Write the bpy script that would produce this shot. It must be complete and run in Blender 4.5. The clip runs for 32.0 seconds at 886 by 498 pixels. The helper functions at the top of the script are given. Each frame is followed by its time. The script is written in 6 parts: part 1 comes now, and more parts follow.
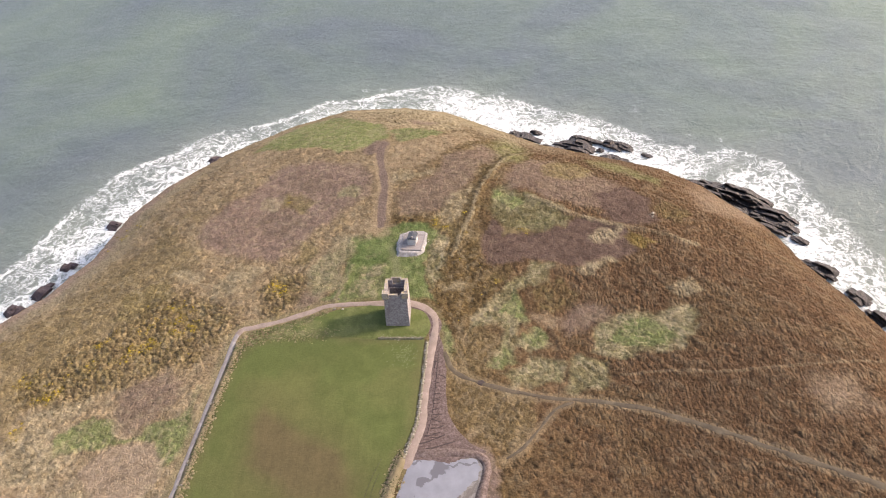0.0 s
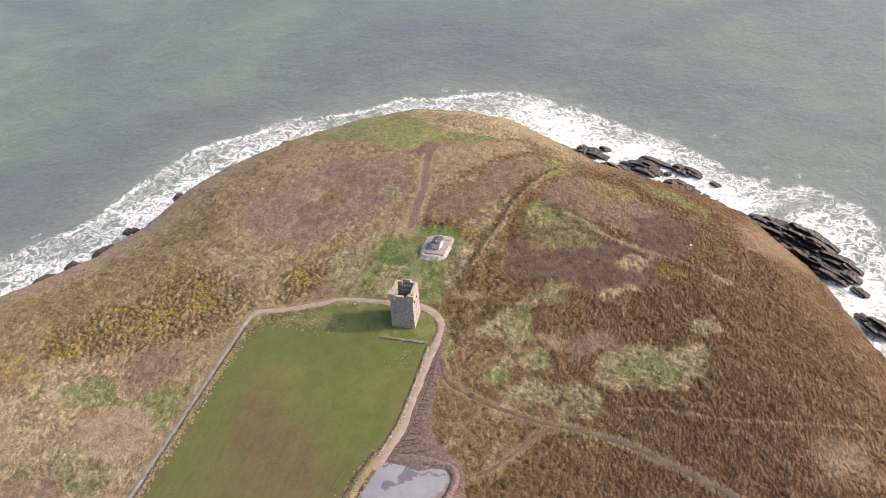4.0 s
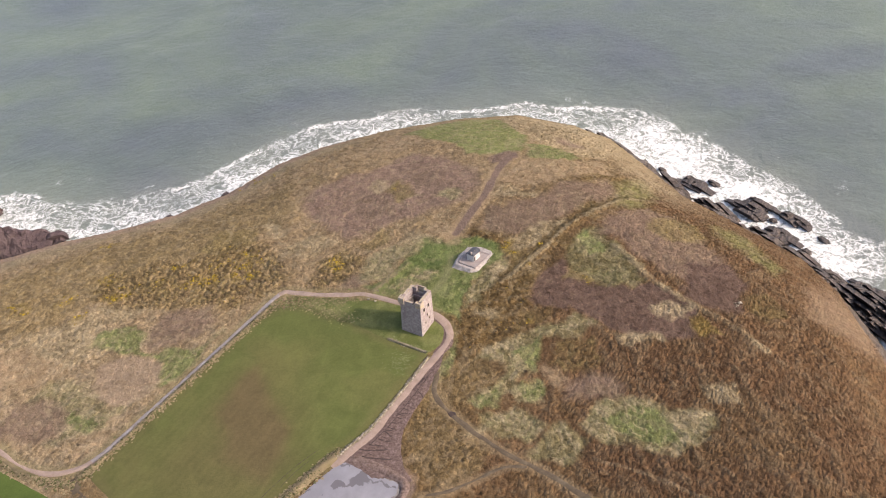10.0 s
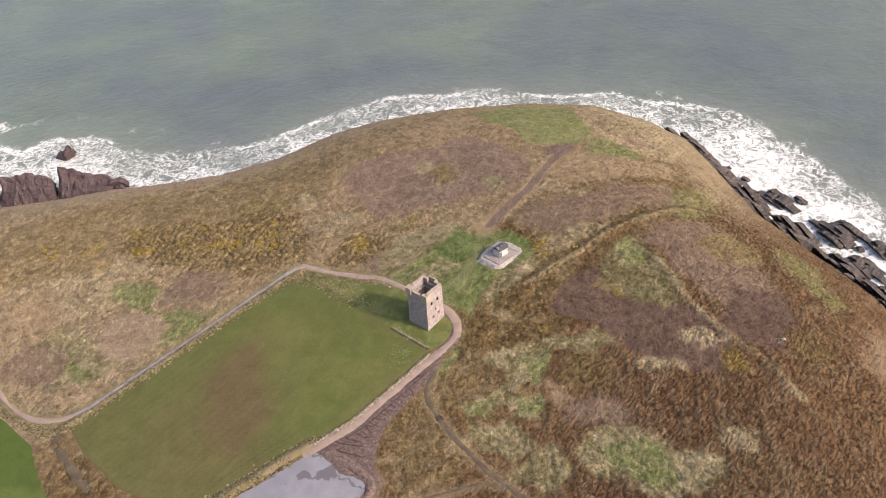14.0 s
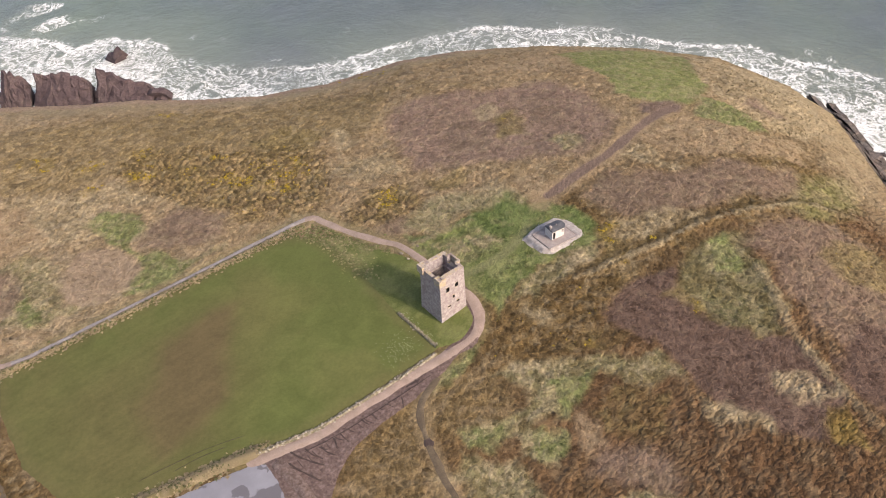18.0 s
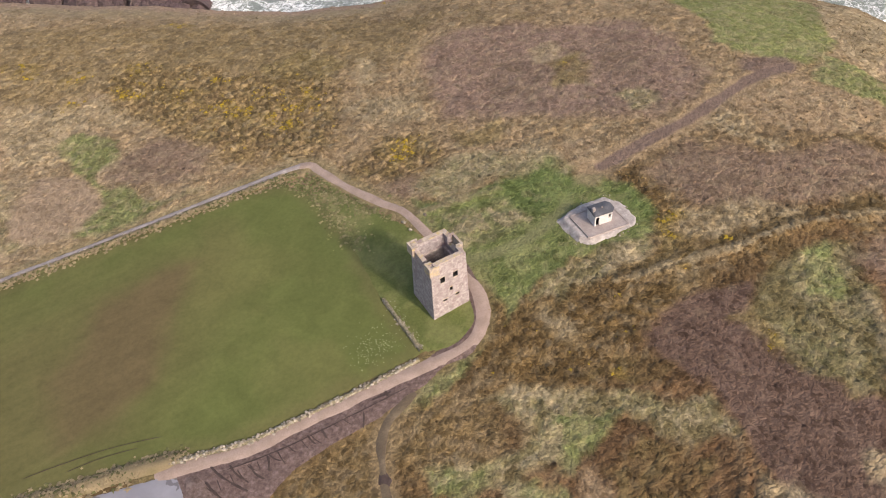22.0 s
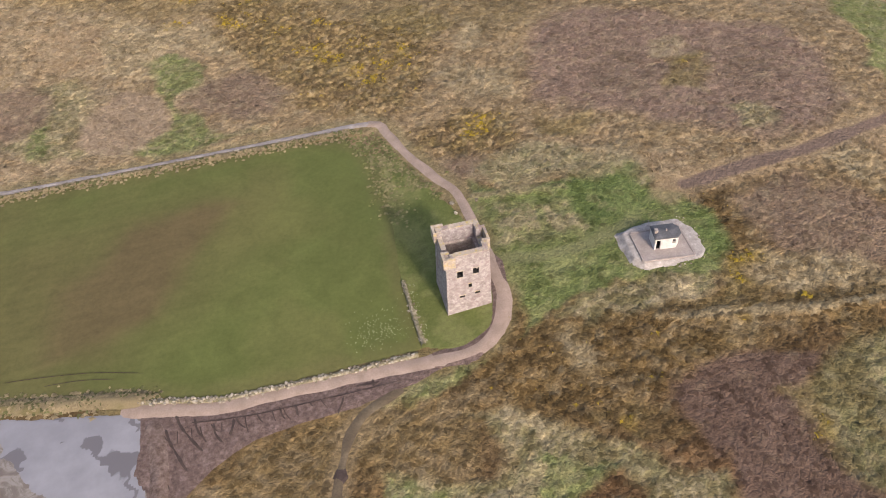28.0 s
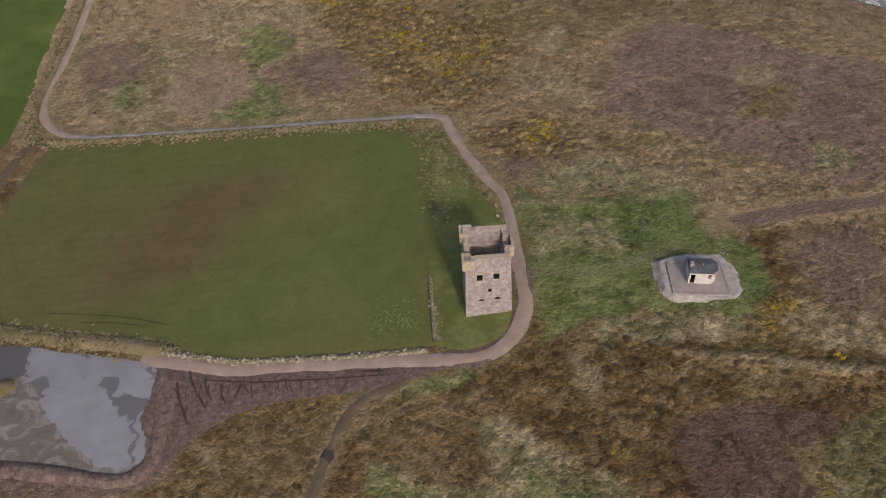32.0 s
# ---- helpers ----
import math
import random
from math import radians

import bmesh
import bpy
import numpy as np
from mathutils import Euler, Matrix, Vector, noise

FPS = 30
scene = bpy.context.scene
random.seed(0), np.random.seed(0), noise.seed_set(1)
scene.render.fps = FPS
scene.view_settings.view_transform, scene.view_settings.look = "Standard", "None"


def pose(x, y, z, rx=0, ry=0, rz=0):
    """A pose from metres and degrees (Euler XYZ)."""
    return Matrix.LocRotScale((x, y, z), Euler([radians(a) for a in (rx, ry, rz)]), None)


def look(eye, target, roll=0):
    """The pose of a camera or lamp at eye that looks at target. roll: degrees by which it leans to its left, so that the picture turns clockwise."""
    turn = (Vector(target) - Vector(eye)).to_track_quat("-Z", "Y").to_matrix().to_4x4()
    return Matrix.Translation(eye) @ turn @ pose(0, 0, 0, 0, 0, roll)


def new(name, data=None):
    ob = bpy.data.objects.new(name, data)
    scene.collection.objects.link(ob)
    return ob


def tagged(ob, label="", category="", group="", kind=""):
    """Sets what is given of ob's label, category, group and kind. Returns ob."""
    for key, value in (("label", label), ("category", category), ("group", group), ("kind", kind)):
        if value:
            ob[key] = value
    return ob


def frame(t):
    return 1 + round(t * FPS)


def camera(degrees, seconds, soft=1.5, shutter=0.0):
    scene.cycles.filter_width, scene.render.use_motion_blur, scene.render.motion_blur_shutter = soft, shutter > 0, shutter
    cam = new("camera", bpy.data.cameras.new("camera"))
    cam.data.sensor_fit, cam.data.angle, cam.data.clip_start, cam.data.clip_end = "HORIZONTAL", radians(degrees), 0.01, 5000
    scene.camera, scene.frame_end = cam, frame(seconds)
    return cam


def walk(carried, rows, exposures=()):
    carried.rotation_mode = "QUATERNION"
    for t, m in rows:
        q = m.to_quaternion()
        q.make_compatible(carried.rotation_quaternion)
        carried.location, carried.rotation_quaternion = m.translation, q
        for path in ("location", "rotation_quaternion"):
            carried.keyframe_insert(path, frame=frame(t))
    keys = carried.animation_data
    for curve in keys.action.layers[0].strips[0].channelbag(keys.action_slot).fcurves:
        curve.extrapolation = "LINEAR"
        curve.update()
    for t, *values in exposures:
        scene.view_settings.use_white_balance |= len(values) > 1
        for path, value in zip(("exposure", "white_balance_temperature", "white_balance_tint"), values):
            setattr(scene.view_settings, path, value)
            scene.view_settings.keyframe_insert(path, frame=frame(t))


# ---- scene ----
cam = camera(55.0, 32.0, soft=1.0)
PATH = [
    (0, (-160.10, -22.87, 145.11), (-81.01, -17.58, 84.14), -3.11),
    (0.5, (-160.64, -26.91, 144.33), (-81.34, -19.63, 83.84), -3.19),
    (1, (-160.19, -30.30, 143.84), (-80.90, -21.36, 83.56), -3.13),
    (2, (-158.91, -36.61, 144.20), (-80.09, -24.22, 83.93), -2.83),
    (3, (-157.10, -42.57, 144.98), (-79.03, -26.83, 84.52), -2.70),
    (3.5, (-156.13, -46.13, 145.31), (-78.50, -28.49, 84.80), -2.69),
    (5.5, (-151.26, -58.87, 145.90), (-75.54, -34.41, 85.34), -2.74),
    (6, (-150.10, -62.06, 146.40), (-74.95, -35.88, 85.85), -2.84),
    (7, (-146.93, -68.57, 146.89), (-73.15, -38.77, 86.31), -2.82),
    (8, (-143.18, -75.14, 146.81), (-71.07, -41.58, 86.19), -2.76),
    (9, (-139.09, -81.78, 146.22), (-68.60, -44.65, 85.78), -2.96),
    (10, (-134.89, -88.44, 146.02), (-66.31, -47.85, 85.62), -3.23),
    (11, (-130.24, -94.50, 145.36), (-63.75, -50.55, 84.96), -3.29),
    (12, (-125.45, -99.20, 144.61), (-61.14, -52.36, 84.02), -3.11),
    (13, (-118.72, -101.92, 142.69), (-56.85, -52.47, 81.65), -2.99),
    (14, (-110.01, -102.79, 139.74), (-50.98, -51.04, 77.78), -3.19),
    (14.5, (-104.63, -102.28, 136.97), (-47.07, -49.44, 74.57), -3.26),
    (16.5, (-83.14, -96.65, 124.02), (-32.19, -39.68, 59.54), -3.47),
    (17, (-77.99, -94.43, 120.97), (-28.87, -36.69, 55.76), -3.37),
    (18, (-68.45, -89.39, 114.94), (-22.88, -30.32, 48.34), -3.17),
    (19, (-59.64, -84.86, 108.60), (-17.72, -24.44, 40.83), -3.29),
    (20, (-51.27, -80.24, 103.31), (-12.86, -19.30, 33.94), -3.40),
    (21, (-43.74, -76.57, 98.64), (-8.45, -15.13, 28.09), -3.75),
    (22, (-38.06, -73.64, 94.76), (-5.40, -11.73, 23.33), -3.89),
    (23, (-33.75, -71.62, 92.14), (-3.44, -9.43, 19.94), -3.63),
    (24, (-29.70, -70.41, 89.91), (-2.20, -7.44, 17.26), -3.61),
    (25, (-26.19, -69.99, 88.03), (-1.58, -5.95, 15.28), -3.69),
    (25.5, (-24.51, -70.04, 87.59), (-1.68, -5.42, 14.77), -3.82),
    (27.5, (-18.81, -71.35, 87.05), (-2.51, -4.69, 14.31), -3.85),
    (28, (-17.66, -71.78, 87.01), (-3.43, -4.61, 14.31), -3.84),
    (29, (-14.68, -72.37, 87.12), (-4.42, -4.41, 14.47), -4.01),
    (30, (-11.64, -72.73, 86.97), (-4.89, -4.31, 14.35), -4.15),
    (31, (-8.50, -72.76, 86.89), (-4.87, -4.05, 14.32), -4.11),
    (31.5, (-7.21, -72.92, 86.96), (-5.16, -4.21, 14.34), -3.97),
    (32, (-6.01, -72.77, 86.84), (-5.43, -4.10, 14.14), -3.75),
]
walk(cam, [(t, look(eye, target, roll)) for t, eye, target, roll in PATH],
     exposures=[(0.0, 1.34, 7000, 13), (7.0, 1.24, 7100, 14), (14.0, 1.13, 7200, 15), (20.0, 1.11, 7150, 13), (24.5, 1.04, 7050, 13), (28.0, 1.05, 6950, 12), (29.5, 1.07, 6850, 12), (30.6, 1.14, 6850, 12), (31.4, 0.72, 6850, 11), (32, 0.25, 6850, 11)])

# ---- world, sun ----
SUN_ELEV, SUN_X, SUN_Y = 33.0, 0.24, -0.97
world = bpy.data.worlds.new("sky_world")
scene.world = world
world.use_nodes = True
wn = world.node_tree.nodes
sky = wn.new("ShaderNodeTexSky")
sky.sky_type = "NISHITA"
sky.sun_disc = False
sky.sun_elevation = radians(SUN_ELEV)
sky.sun_rotation = math.atan2(SUN_X, SUN_Y)
sky.air_density, sky.dust_density, sky.ozone_density = 1.0, 3.0, 1.0
world.node_tree.links.new(sky.outputs[0], wn["Background"].inputs[0])
wn["Background"].inputs[1].default_value = 0.15
sun_data = bpy.data.lights.new("sun", "SUN")
sun_data.energy, sun_data.angle, sun_data.color = 2.0, radians(5.0), (1.0, 0.93, 0.84)
sun = new("sun", sun_data)
ce = math.cos(radians(SUN_ELEV))
sun.matrix_world = look((SUN_X * ce * 100, SUN_Y * ce * 100, math.sin(radians(SUN_ELEV)) * 100), (0, 0, 0))

SEA = -28.0


# ---- noise and plan ----
def hashed(ix, iy, seed):
    h = (ix.astype(np.int64) * 374761393 + iy.astype(np.int64) * 668265263 + seed * 974634777) & 0x7FFFFFFF
    h = ((h ^ (h >> 13)) * 1274126177) & 0x7FFFFFFF
    h = ((h ^ (h >> 16)) * 1911520717) & 0x7FFFFFFF
    return ((h ^ (h >> 15)) & 0xFFFFF) / float(0xFFFFF)


def vnoise(x, y, seed=0):
    ix, iy = np.floor(x), np.floor(y)
    fx, fy = x - ix, y - iy
    fx, fy = fx * fx * (3 - 2 * fx), fy * fy * (3 - 2 * fy)
    a, b = hashed(ix, iy, seed), hashed(ix + 1, iy, seed)
    c, d = hashed(ix, iy + 1, seed), hashed(ix + 1, iy + 1, seed)
    return (a * (1 - fx) + b * fx) * (1 - fy) + (c * (1 - fx) + d * fx) * fy


def fbm(x, y, size, seed=0, octaves=4):
    out, amp, total = 0.0, 1.0, 0.0
    for k in range(octaves):
        f = 2.0 ** k / size
        out = out + amp * vnoise(x * f + 17.3 * k, y * f - 9.1 * k, seed + k)
        total += amp
        amp *= 0.5
    return out / total


def clumps(x, y, size, seed=0):
    """Cells of irregular clumps: 0 in the gaps between them to 1 inside, and a random number for each clump."""
    x, y = x / size, y / size
    ix, iy = np.floor(x), np.floor(y)
    near, second, own = np.full(x.shape, 9.0), np.full(x.shape, 9.0), np.zeros(x.shape)
    for dx in (-1, 0, 1):
        for dy in (-1, 0, 1):
            cx, cy = ix + dx, iy + dy
            d = np.hypot(cx + hashed(cx, cy, seed) - x, cy + hashed(cx, cy, seed + 1) - y)
            first = d < near
            second = np.where(first, near, np.minimum(second, d))
            own = np.where(first, hashed(cx, cy, seed + 2), own)
            near = np.where(first, d, near)
    return np.clip((second - near) / 0.36, 0, 1), own


def smooth(a, b, x):
    t = np.clip((x - a) / (b - a), 0, 1)
    return t * t * (3 - 2 * t)


# edge of the headland's top, where the slope breaks to the sea
RIM = [(-400, 330), (-120, 185), (-62, 163), (-39, 149), (-21, 134), (-8, 125), (5, 113), (18, 103), (36, 95),
       (58, 91), (74, 84), (94, 69), (113, 49), (125, 29), (126, 8), (122, -8), (111, -23), (98, -40), (91, -55),
       (86, -67), (80, -80), (70, -91), (48, -105), (31, -111), (13, -119), (0, -124), (-50, -142), (-130, -165),
       (-400, -215), (-3000, -1200), (-3000, 1600)]


def poly_dist(x, y, pts):
    """Distance to a closed outline, positive inside."""
    best, inside = np.full(x.shape, 1e18), np.zeros(x.shape, bool)
    for (ax, ay), (bx, by) in zip(pts, pts[1:] + pts[:1]):
        dx, dy = bx - ax, by - ay
        t = np.clip(((x - ax) * dx + (y - ay) * dy) / (dx * dx + dy * dy), 0, 1)
        best = np.minimum(best, (x - ax - t * dx) ** 2 + (y - ay - t * dy) ** 2)
        inside ^= ((ay > y) != (by > y)) & (x < dx * (y - ay) / (dy + 1e-12) + ax)
    best = np.sqrt(best)
    return np.where(inside, best, -best)


def line_dist(x, y, pts):
    best = np.full(x.shape, 1e18)
    for (ax, ay), (bx, by) in zip(pts, pts[1:]):
        dx, dy = bx - ax, by - ay
        t = np.clip(((x - ax) * dx + (y - ay) * dy) / (dx * dx + dy * dy), 0, 1)
        best = np.minimum(best, (x - ax - t * dx) ** 2 + (y - ay - t * dy) ** 2)
    return np.sqrt(best)


def hill(x, y, cx, cy, s, h):
    return h * np.exp(-((x - cx) ** 2 + (y - cy) ** 2) / (2 * s * s))


def land(x, y, d=None):
    """Smooth height of the ground."""
    x, y = np.asarray(x, float), np.asarray(y, float)
    if d is None:
        d = poly_dist(x, y, RIM)
    h = hill(x, y, 62, 2, 34, 4.5) + hill(x, y, 48, -45, 30, 2.0) + hill(x, y, -75, 60, 45, -4.5) + hill(x, y, -25, -45, 28, -3.0)
    t = np.clip(d / 42, 0, 1)
    return np.where(d > 0, -8 + (h + 8) * (1 - (1 - t) ** 2.2), -8 + np.maximum(d, -30) * 1.25)


def ground_z(x, y):
    return float(land(np.array([x]), np.array([y]))[0])


def curve(pts, step=1.0):
    """Points along a smooth line through pts (Catmull-Rom), about step apart."""
    p = [Vector(q) for q in pts]
    p = [p[0] * 2 - p[1]] + p + [p[-1] * 2 - p[-2]]
    out = []
    for i in range(1, len(p) - 2):
        n = max(1, int((p[i + 1] - p[i]).length / step))
        for k in range(n):
            t = k / n
            a = 2 * p[i] + (p[i + 1] - p[i - 1]) * t
            b = (2 * p[i - 1] - 5 * p[i] + 4 * p[i + 1] - p[i + 2]) * t * t
            c = (3 * p[i] - p[i - 1] - 3 * p[i + 1] + p[i + 2]) * t ** 3
            q = (a + b + c) * 0.5
            out.append((q.x, q.y))
    out.append(tuple(pts[-1]))
    return out


FOOTPATH = curve([(-74.7, 100), (-74.7, 90), (-74.8, 80), (-75.3, 68), (-76.2, 60), (-74.4, 52.3), (-71.3, 48.2), (-66.5, 45.9), (-57, 45.1), (-37.7, 43.6), (-18.4, 41.9),
                  (-5, 40.6), (-2.6, 37), (-0.9, 31), (1.9, 24), (4.1, 19), (4.7, 14), (4.8, 8), (4.9, 2.5), (4.6, -3),
                  (2.2, -7.2), (-1.5, -9.4), (-6.5, -9.3), (-12.5, -8.5), (-20, -8.0), (-27, -7.7), (-34, -7.5), (-39, -6.2), (-44, -4.9), (-46.5, -4.5)])
TRACK = curve([(-10, -11.4), (-12.6, -12.1), (-16, -13.6), (-18.3, -15.8), (-20.2, -19.4), (-21.8, -24), (-23.8, -31), (-25.3, -40), (-26, -48), (-29.4, -60),
               (-35, -71.5), (-43, -86), (-51.5, -102), (-62, -125)])
BRANCH = curve([(-25.6, -43), (-28.3, -38), (-34, -34), (-40.5, -29.2), (-43.3, -25.2)])
EAST_PATH = curve([(20, 2.0), (25, 3.6), (29, 5.8), (32.2, 7.3), (38.4, 7.6), (45, 8.0), (53, 8.0), (61, 9.2), (68, 10.6), (75.5, 11.2), (80, 10.6)])
WORN = curve([(7, 3.9), (12, 2.2), (18.5, 1.8), (21, 2.4), (25, 3.6), (29, 5.8), (34, 7.4)])
TRAIL = curve([(-17.9, -54), (-17.2, -66), (-18.2, -77), (-17.6, -87), (-16.4, -98), (-13, -116)])
BANK_A = curve([(22, -13), (28, -14.8), (32.5, -16), (36.7, -17.4), (41, -18.6), (45, -19.2), (51, -20.5), (58, -23.2), (63, -25.5), (72, -30), (78, -38)])
BANK_B = curve([(47.6, -35), (44.3, -41), (40.4, -46.5), (37.6, -53), (34.6, -63), (32.5, -71), (28, -80)])
BANK_C = curve([(6.5, 17.2), (12, 15.6), (19, 14)])
FIELD = [(-71, 44.2), (-57, 43.2), (-37, 41.8), (-18, 40.1), (-9.6, 38.4), (-7.2, 33), (-5.8, 27), (-5.8, 20), (-6.6, 12), (-7.3, 5), (-7.4, -6.8),
         (-13, -6.7), (-20, -6.4), (-34, -5.9), (-43, -3.1), (-55, -0.2), (-70, 3.4), (-74, 20), (-73.2, 34)]
FIELD_B = [(-78.5, 52), (-79, 46), (-82.5, 37), (-90, 10), (-160, 10), (-160, 95), (-79.5, 95), (-79.5, 66)]
LAWN = [(-7.9, 5.5), (-7.9, -6.6), (-3, -8.6), (1.8, -6.8), (3.9, -3), (4.4, 2), (4.2, 8), (3.6, 14), (0.4, 22), (-3.2, 32), (-7.2, 33), (-6.4, 18)]
YARD = [(-42.9, -5.4), (-50, -3.9), (-61, -1.4), (-66, -0.4), (-90, 4), (-92, -24), (-62, -19.5), (-53, -20.6), (-46, -21.9), (-42.6, -20.6), (-42.4, -14)]
MUD = [(-43.3, -6.0), (-39, -7.0), (-34, -8.2), (-24, -8.5), (-13, -9.2), (-4.5, -10.2), (-10, -11.6), (-17, -12.6), (-24, -12.6), (-30, -13.2), (-35, -15.4), (-38.8, -18.8), (-41, -22.5), (-44.2, -14)]
APRON = [(22.1, -0.3), (22.3, 1.8), (24.4, 2.5), (27, 2.6), (30.9, 1.7), (32.1, -0.4), (31.9, -4.8), (30.7, -6.1), (26.8, -5.9), (23.2, -5.2), (22.0, -3.6)]

# ---- materials ----
def material(name, rough=0.9, spec=0.3):
    m = bpy.data.materials.new(name)
    m.use_nodes = True
    nt = m.node_tree
    b = nt.nodes["Principled BSDF"]
    b.inputs["Roughness"].default_value = rough
    b.inputs["Specular IOR Level"].default_value = spec
    return m, nt, b


def node(nt, kind, **values):
    n = nt.nodes.new(kind)
    for k, v in values.items():
        n.inputs[k].default_value = v
    return n


def noise_tex(nt, scale, detail=5.0, rough=0.6, distort=0.0, vector=None):
    n = node(nt, "ShaderNodeTexNoise", Scale=scale, Detail=detail, Roughness=rough, Distortion=distort)
    if vector is None:
        vector = nt.nodes.new("ShaderNodeNewGeometry").outputs["Position"]
    nt.links.new(vector, n.inputs["Vector"])
    return n.outputs["Fac"]


def ramp(nt, fac, stops):
    r = nt.nodes.new("ShaderNodeValToRGB")
    e = r.color_ramp.elements
    while len(e) < len(stops):
        e.new(0.5)
    for el, (p, c) in zip(e, stops):
        el.position, el.color = p, (*c, 1) if len(c) == 3 else c
    nt.links.new(fac, r.inputs[0])
    return r.outputs[0]


def grey(v):
    return (v, v, v)


def mix(nt, kind, fac, a, b):
    n = nt.nodes.new("ShaderNodeMixRGB")
    n.blend_type = kind
    for sock, v in zip(n.inputs, (fac, a, b)):
        if isinstance(v, (int, float)):
            sock.default_value = v
        elif isinstance(v, tuple):
            sock.default_value = (*v, 1)
        else:
            nt.links.new(v, sock)
    return n.outputs[0]


def bump(nt, b, height, strength=0.5, distance=0.1):
    n = node(nt, "ShaderNodeBump", Strength=strength, Distance=distance)
    nt.links.new(height, n.inputs["Height"])
    nt.links.new(n.outputs[0], b.inputs["Normal"])


def cover_material(name, fine=3.0, strength=0.55, relief=0.6):
    """Grass and leaves: their plan colours, broken up by blotches and blades."""
    m, nt, b = material(name, 0.95, 0.1)
    at = nt.nodes.new("ShaderNodeAttribute")
    at.attribute_name = "cover"
    f1 = ramp(nt, noise_tex(nt, fine, 6, 0.7), [(0.28, grey(0.45)), (0.5, grey(1.0)), (0.75, grey(1.5))])
    f2 = ramp(nt, noise_tex(nt, 0.22, 4, 0.6, 0.6), [(0.3, grey(0.75)), (0.7, grey(1.25))])
    c = mix(nt, "MULTIPLY", strength, at.outputs["Color"], f1)
    c = mix(nt, "MULTIPLY", 0.5, c, f2)
    height = noise_tex(nt, fine * 1.3, 5, 0.7)
    nt.links.new(c, b.inputs["Base Color"])
    bump(nt, b, height, relief, 0.25)
    return m


def plain_material(name, stops, scale, rough=0.9, scale2=None, relief=0.3, dist=0.03, spec=0.3):
    m, nt, b = material(name, rough, spec)
    c = ramp(nt, noise_tex(nt, scale, 6, 0.65), stops)
    c2 = ramp(nt, noise_tex(nt, scale2 or scale * 9, 4, 0.7), [(0.3, grey(0.72)), (0.7, grey(1.22))])
    c = mix(nt, "MULTIPLY", 0.7, c, c2)
    nt.links.new(c, b.inputs["Base Color"])
    bump(nt, b, noise_tex(nt, (scale2 or scale * 9), 5, 0.7), relief, dist)
    return m




def heath_material():
    """Heath: its plan colours broken into clumps, bushes and combed rows of bracken."""
    m, nt, b = material("heath_ground", 0.95, 0.1)
    at, growth = nt.nodes.new("ShaderNodeAttribute"), nt.nodes.new("ShaderNodeAttribute")
    at.attribute_name, growth.attribute_name = "cover", "growth"
    kind = nt.nodes.new("ShaderNodeSeparateColor")
    nt.links.new(growth.outputs["Color"], kind.inputs[0])
    combed, bushy, level = kind.outputs
    geo = nt.nodes.new("ShaderNodeNewGeometry")
    warp = node(nt, "ShaderNodeTexNoise", Scale=1.4, Detail=3.0)
    nt.links.new(geo.outputs["Position"], warp.inputs["Vector"])
    shift = node(nt, "ShaderNodeVectorMath")
    shift.operation = "MULTIPLY_ADD"
    nt.links.new(warp.outputs["Color"], shift.inputs[0])
    shift.inputs[1].default_value = (1.0, 1.0, 1.0)
    nt.links.new(geo.outputs["Position"], shift.inputs[2])

    def cells(scale, lo, hi):
        v = node(nt, "ShaderNodeTexVoronoi", Scale=scale)
        nt.links.new(shift.outputs[0], v.inputs["Vector"])
        tone = ramp(nt, v.outputs["Color"], [(0.1, grey(lo)), (0.5, grey(1.0)), (0.9, grey(hi))])
        return tone, ramp(nt, v.outputs["Distance"], [(0.0, grey(1.0)), (0.8, grey(0.0))])
    tone_a, dome_a = cells(0.95, 0.62, 1.45)
    tone_b, dome_b = cells(2.1, 0.58, 1.5)
    tone_c, dome_c = cells(4.3, 0.65, 1.4)
    turn = nt.nodes.new("ShaderNodeMapping")
    turn.inputs["Rotation"].default_value = (0, 0, radians(-50))
    turn.inputs["Scale"].default_value = (0.75, 1.6, 1.0)
    nt.links.new(shift.outputs[0], turn.inputs["Vector"])
    ridge = noise_tex(nt, 1.0, 4, 0.62, 0.4, vector=turn.outputs[0])
    # tone follows the bump: pale bracken tips, furrow shade painted darker
    ridge_tone = ramp(nt, ridge, [(0.34, grey(0.78)), (0.5, grey(1.0)), (0.66, grey(1.25))])
    fine = ramp(nt, noise_tex(nt, 3.4, 6, 0.72), [(0.30, grey(0.55)), (0.5, grey(1.0)), (0.72, grey(1.5))])
    broad = ramp(nt, noise_tex(nt, 0.22, 4, 0.6, 0.6), [(0.3, grey(0.8)), (0.7, grey(1.2))])
    c = mix(nt, "MULTIPLY", 0.18, at.outputs["Color"], fine)
    c = mix(nt, "MULTIPLY", 0.4, c, broad)
    c = mix(nt, "MULTIPLY", mix(nt, "MULTIPLY", 1.0, mix(nt, "MIX", combed, grey(0.50), grey(0.15)), mix(nt, "MIX", level, grey(1.0), grey(0.45))), c, tone_b)
    c = mix(nt, "MULTIPLY", mix(nt, "MIX", level, grey(0.18), grey(0.15)), c, tone_c)
    c = mix(nt, "MULTIPLY", mix(nt, "MIX", bushy, grey(0.12), grey(0.65)), c, tone_a)
    c = mix(nt, "MULTIPLY", mix(nt, "MULTIPLY", 1.0, combed, grey(0.75)), c, ridge_tone)
    nt.links.new(c, b.inputs["Base Color"])
    rough = mix(nt, "MIX", 0.35, mix(nt, "MIX", 0.3, dome_b, dome_c), noise_tex(nt, 3.0, 4, 0.65))
    rough = mix(nt, "MIX", bushy, rough, mix(nt, "MIX", 0.35, dome_a, dome_b))
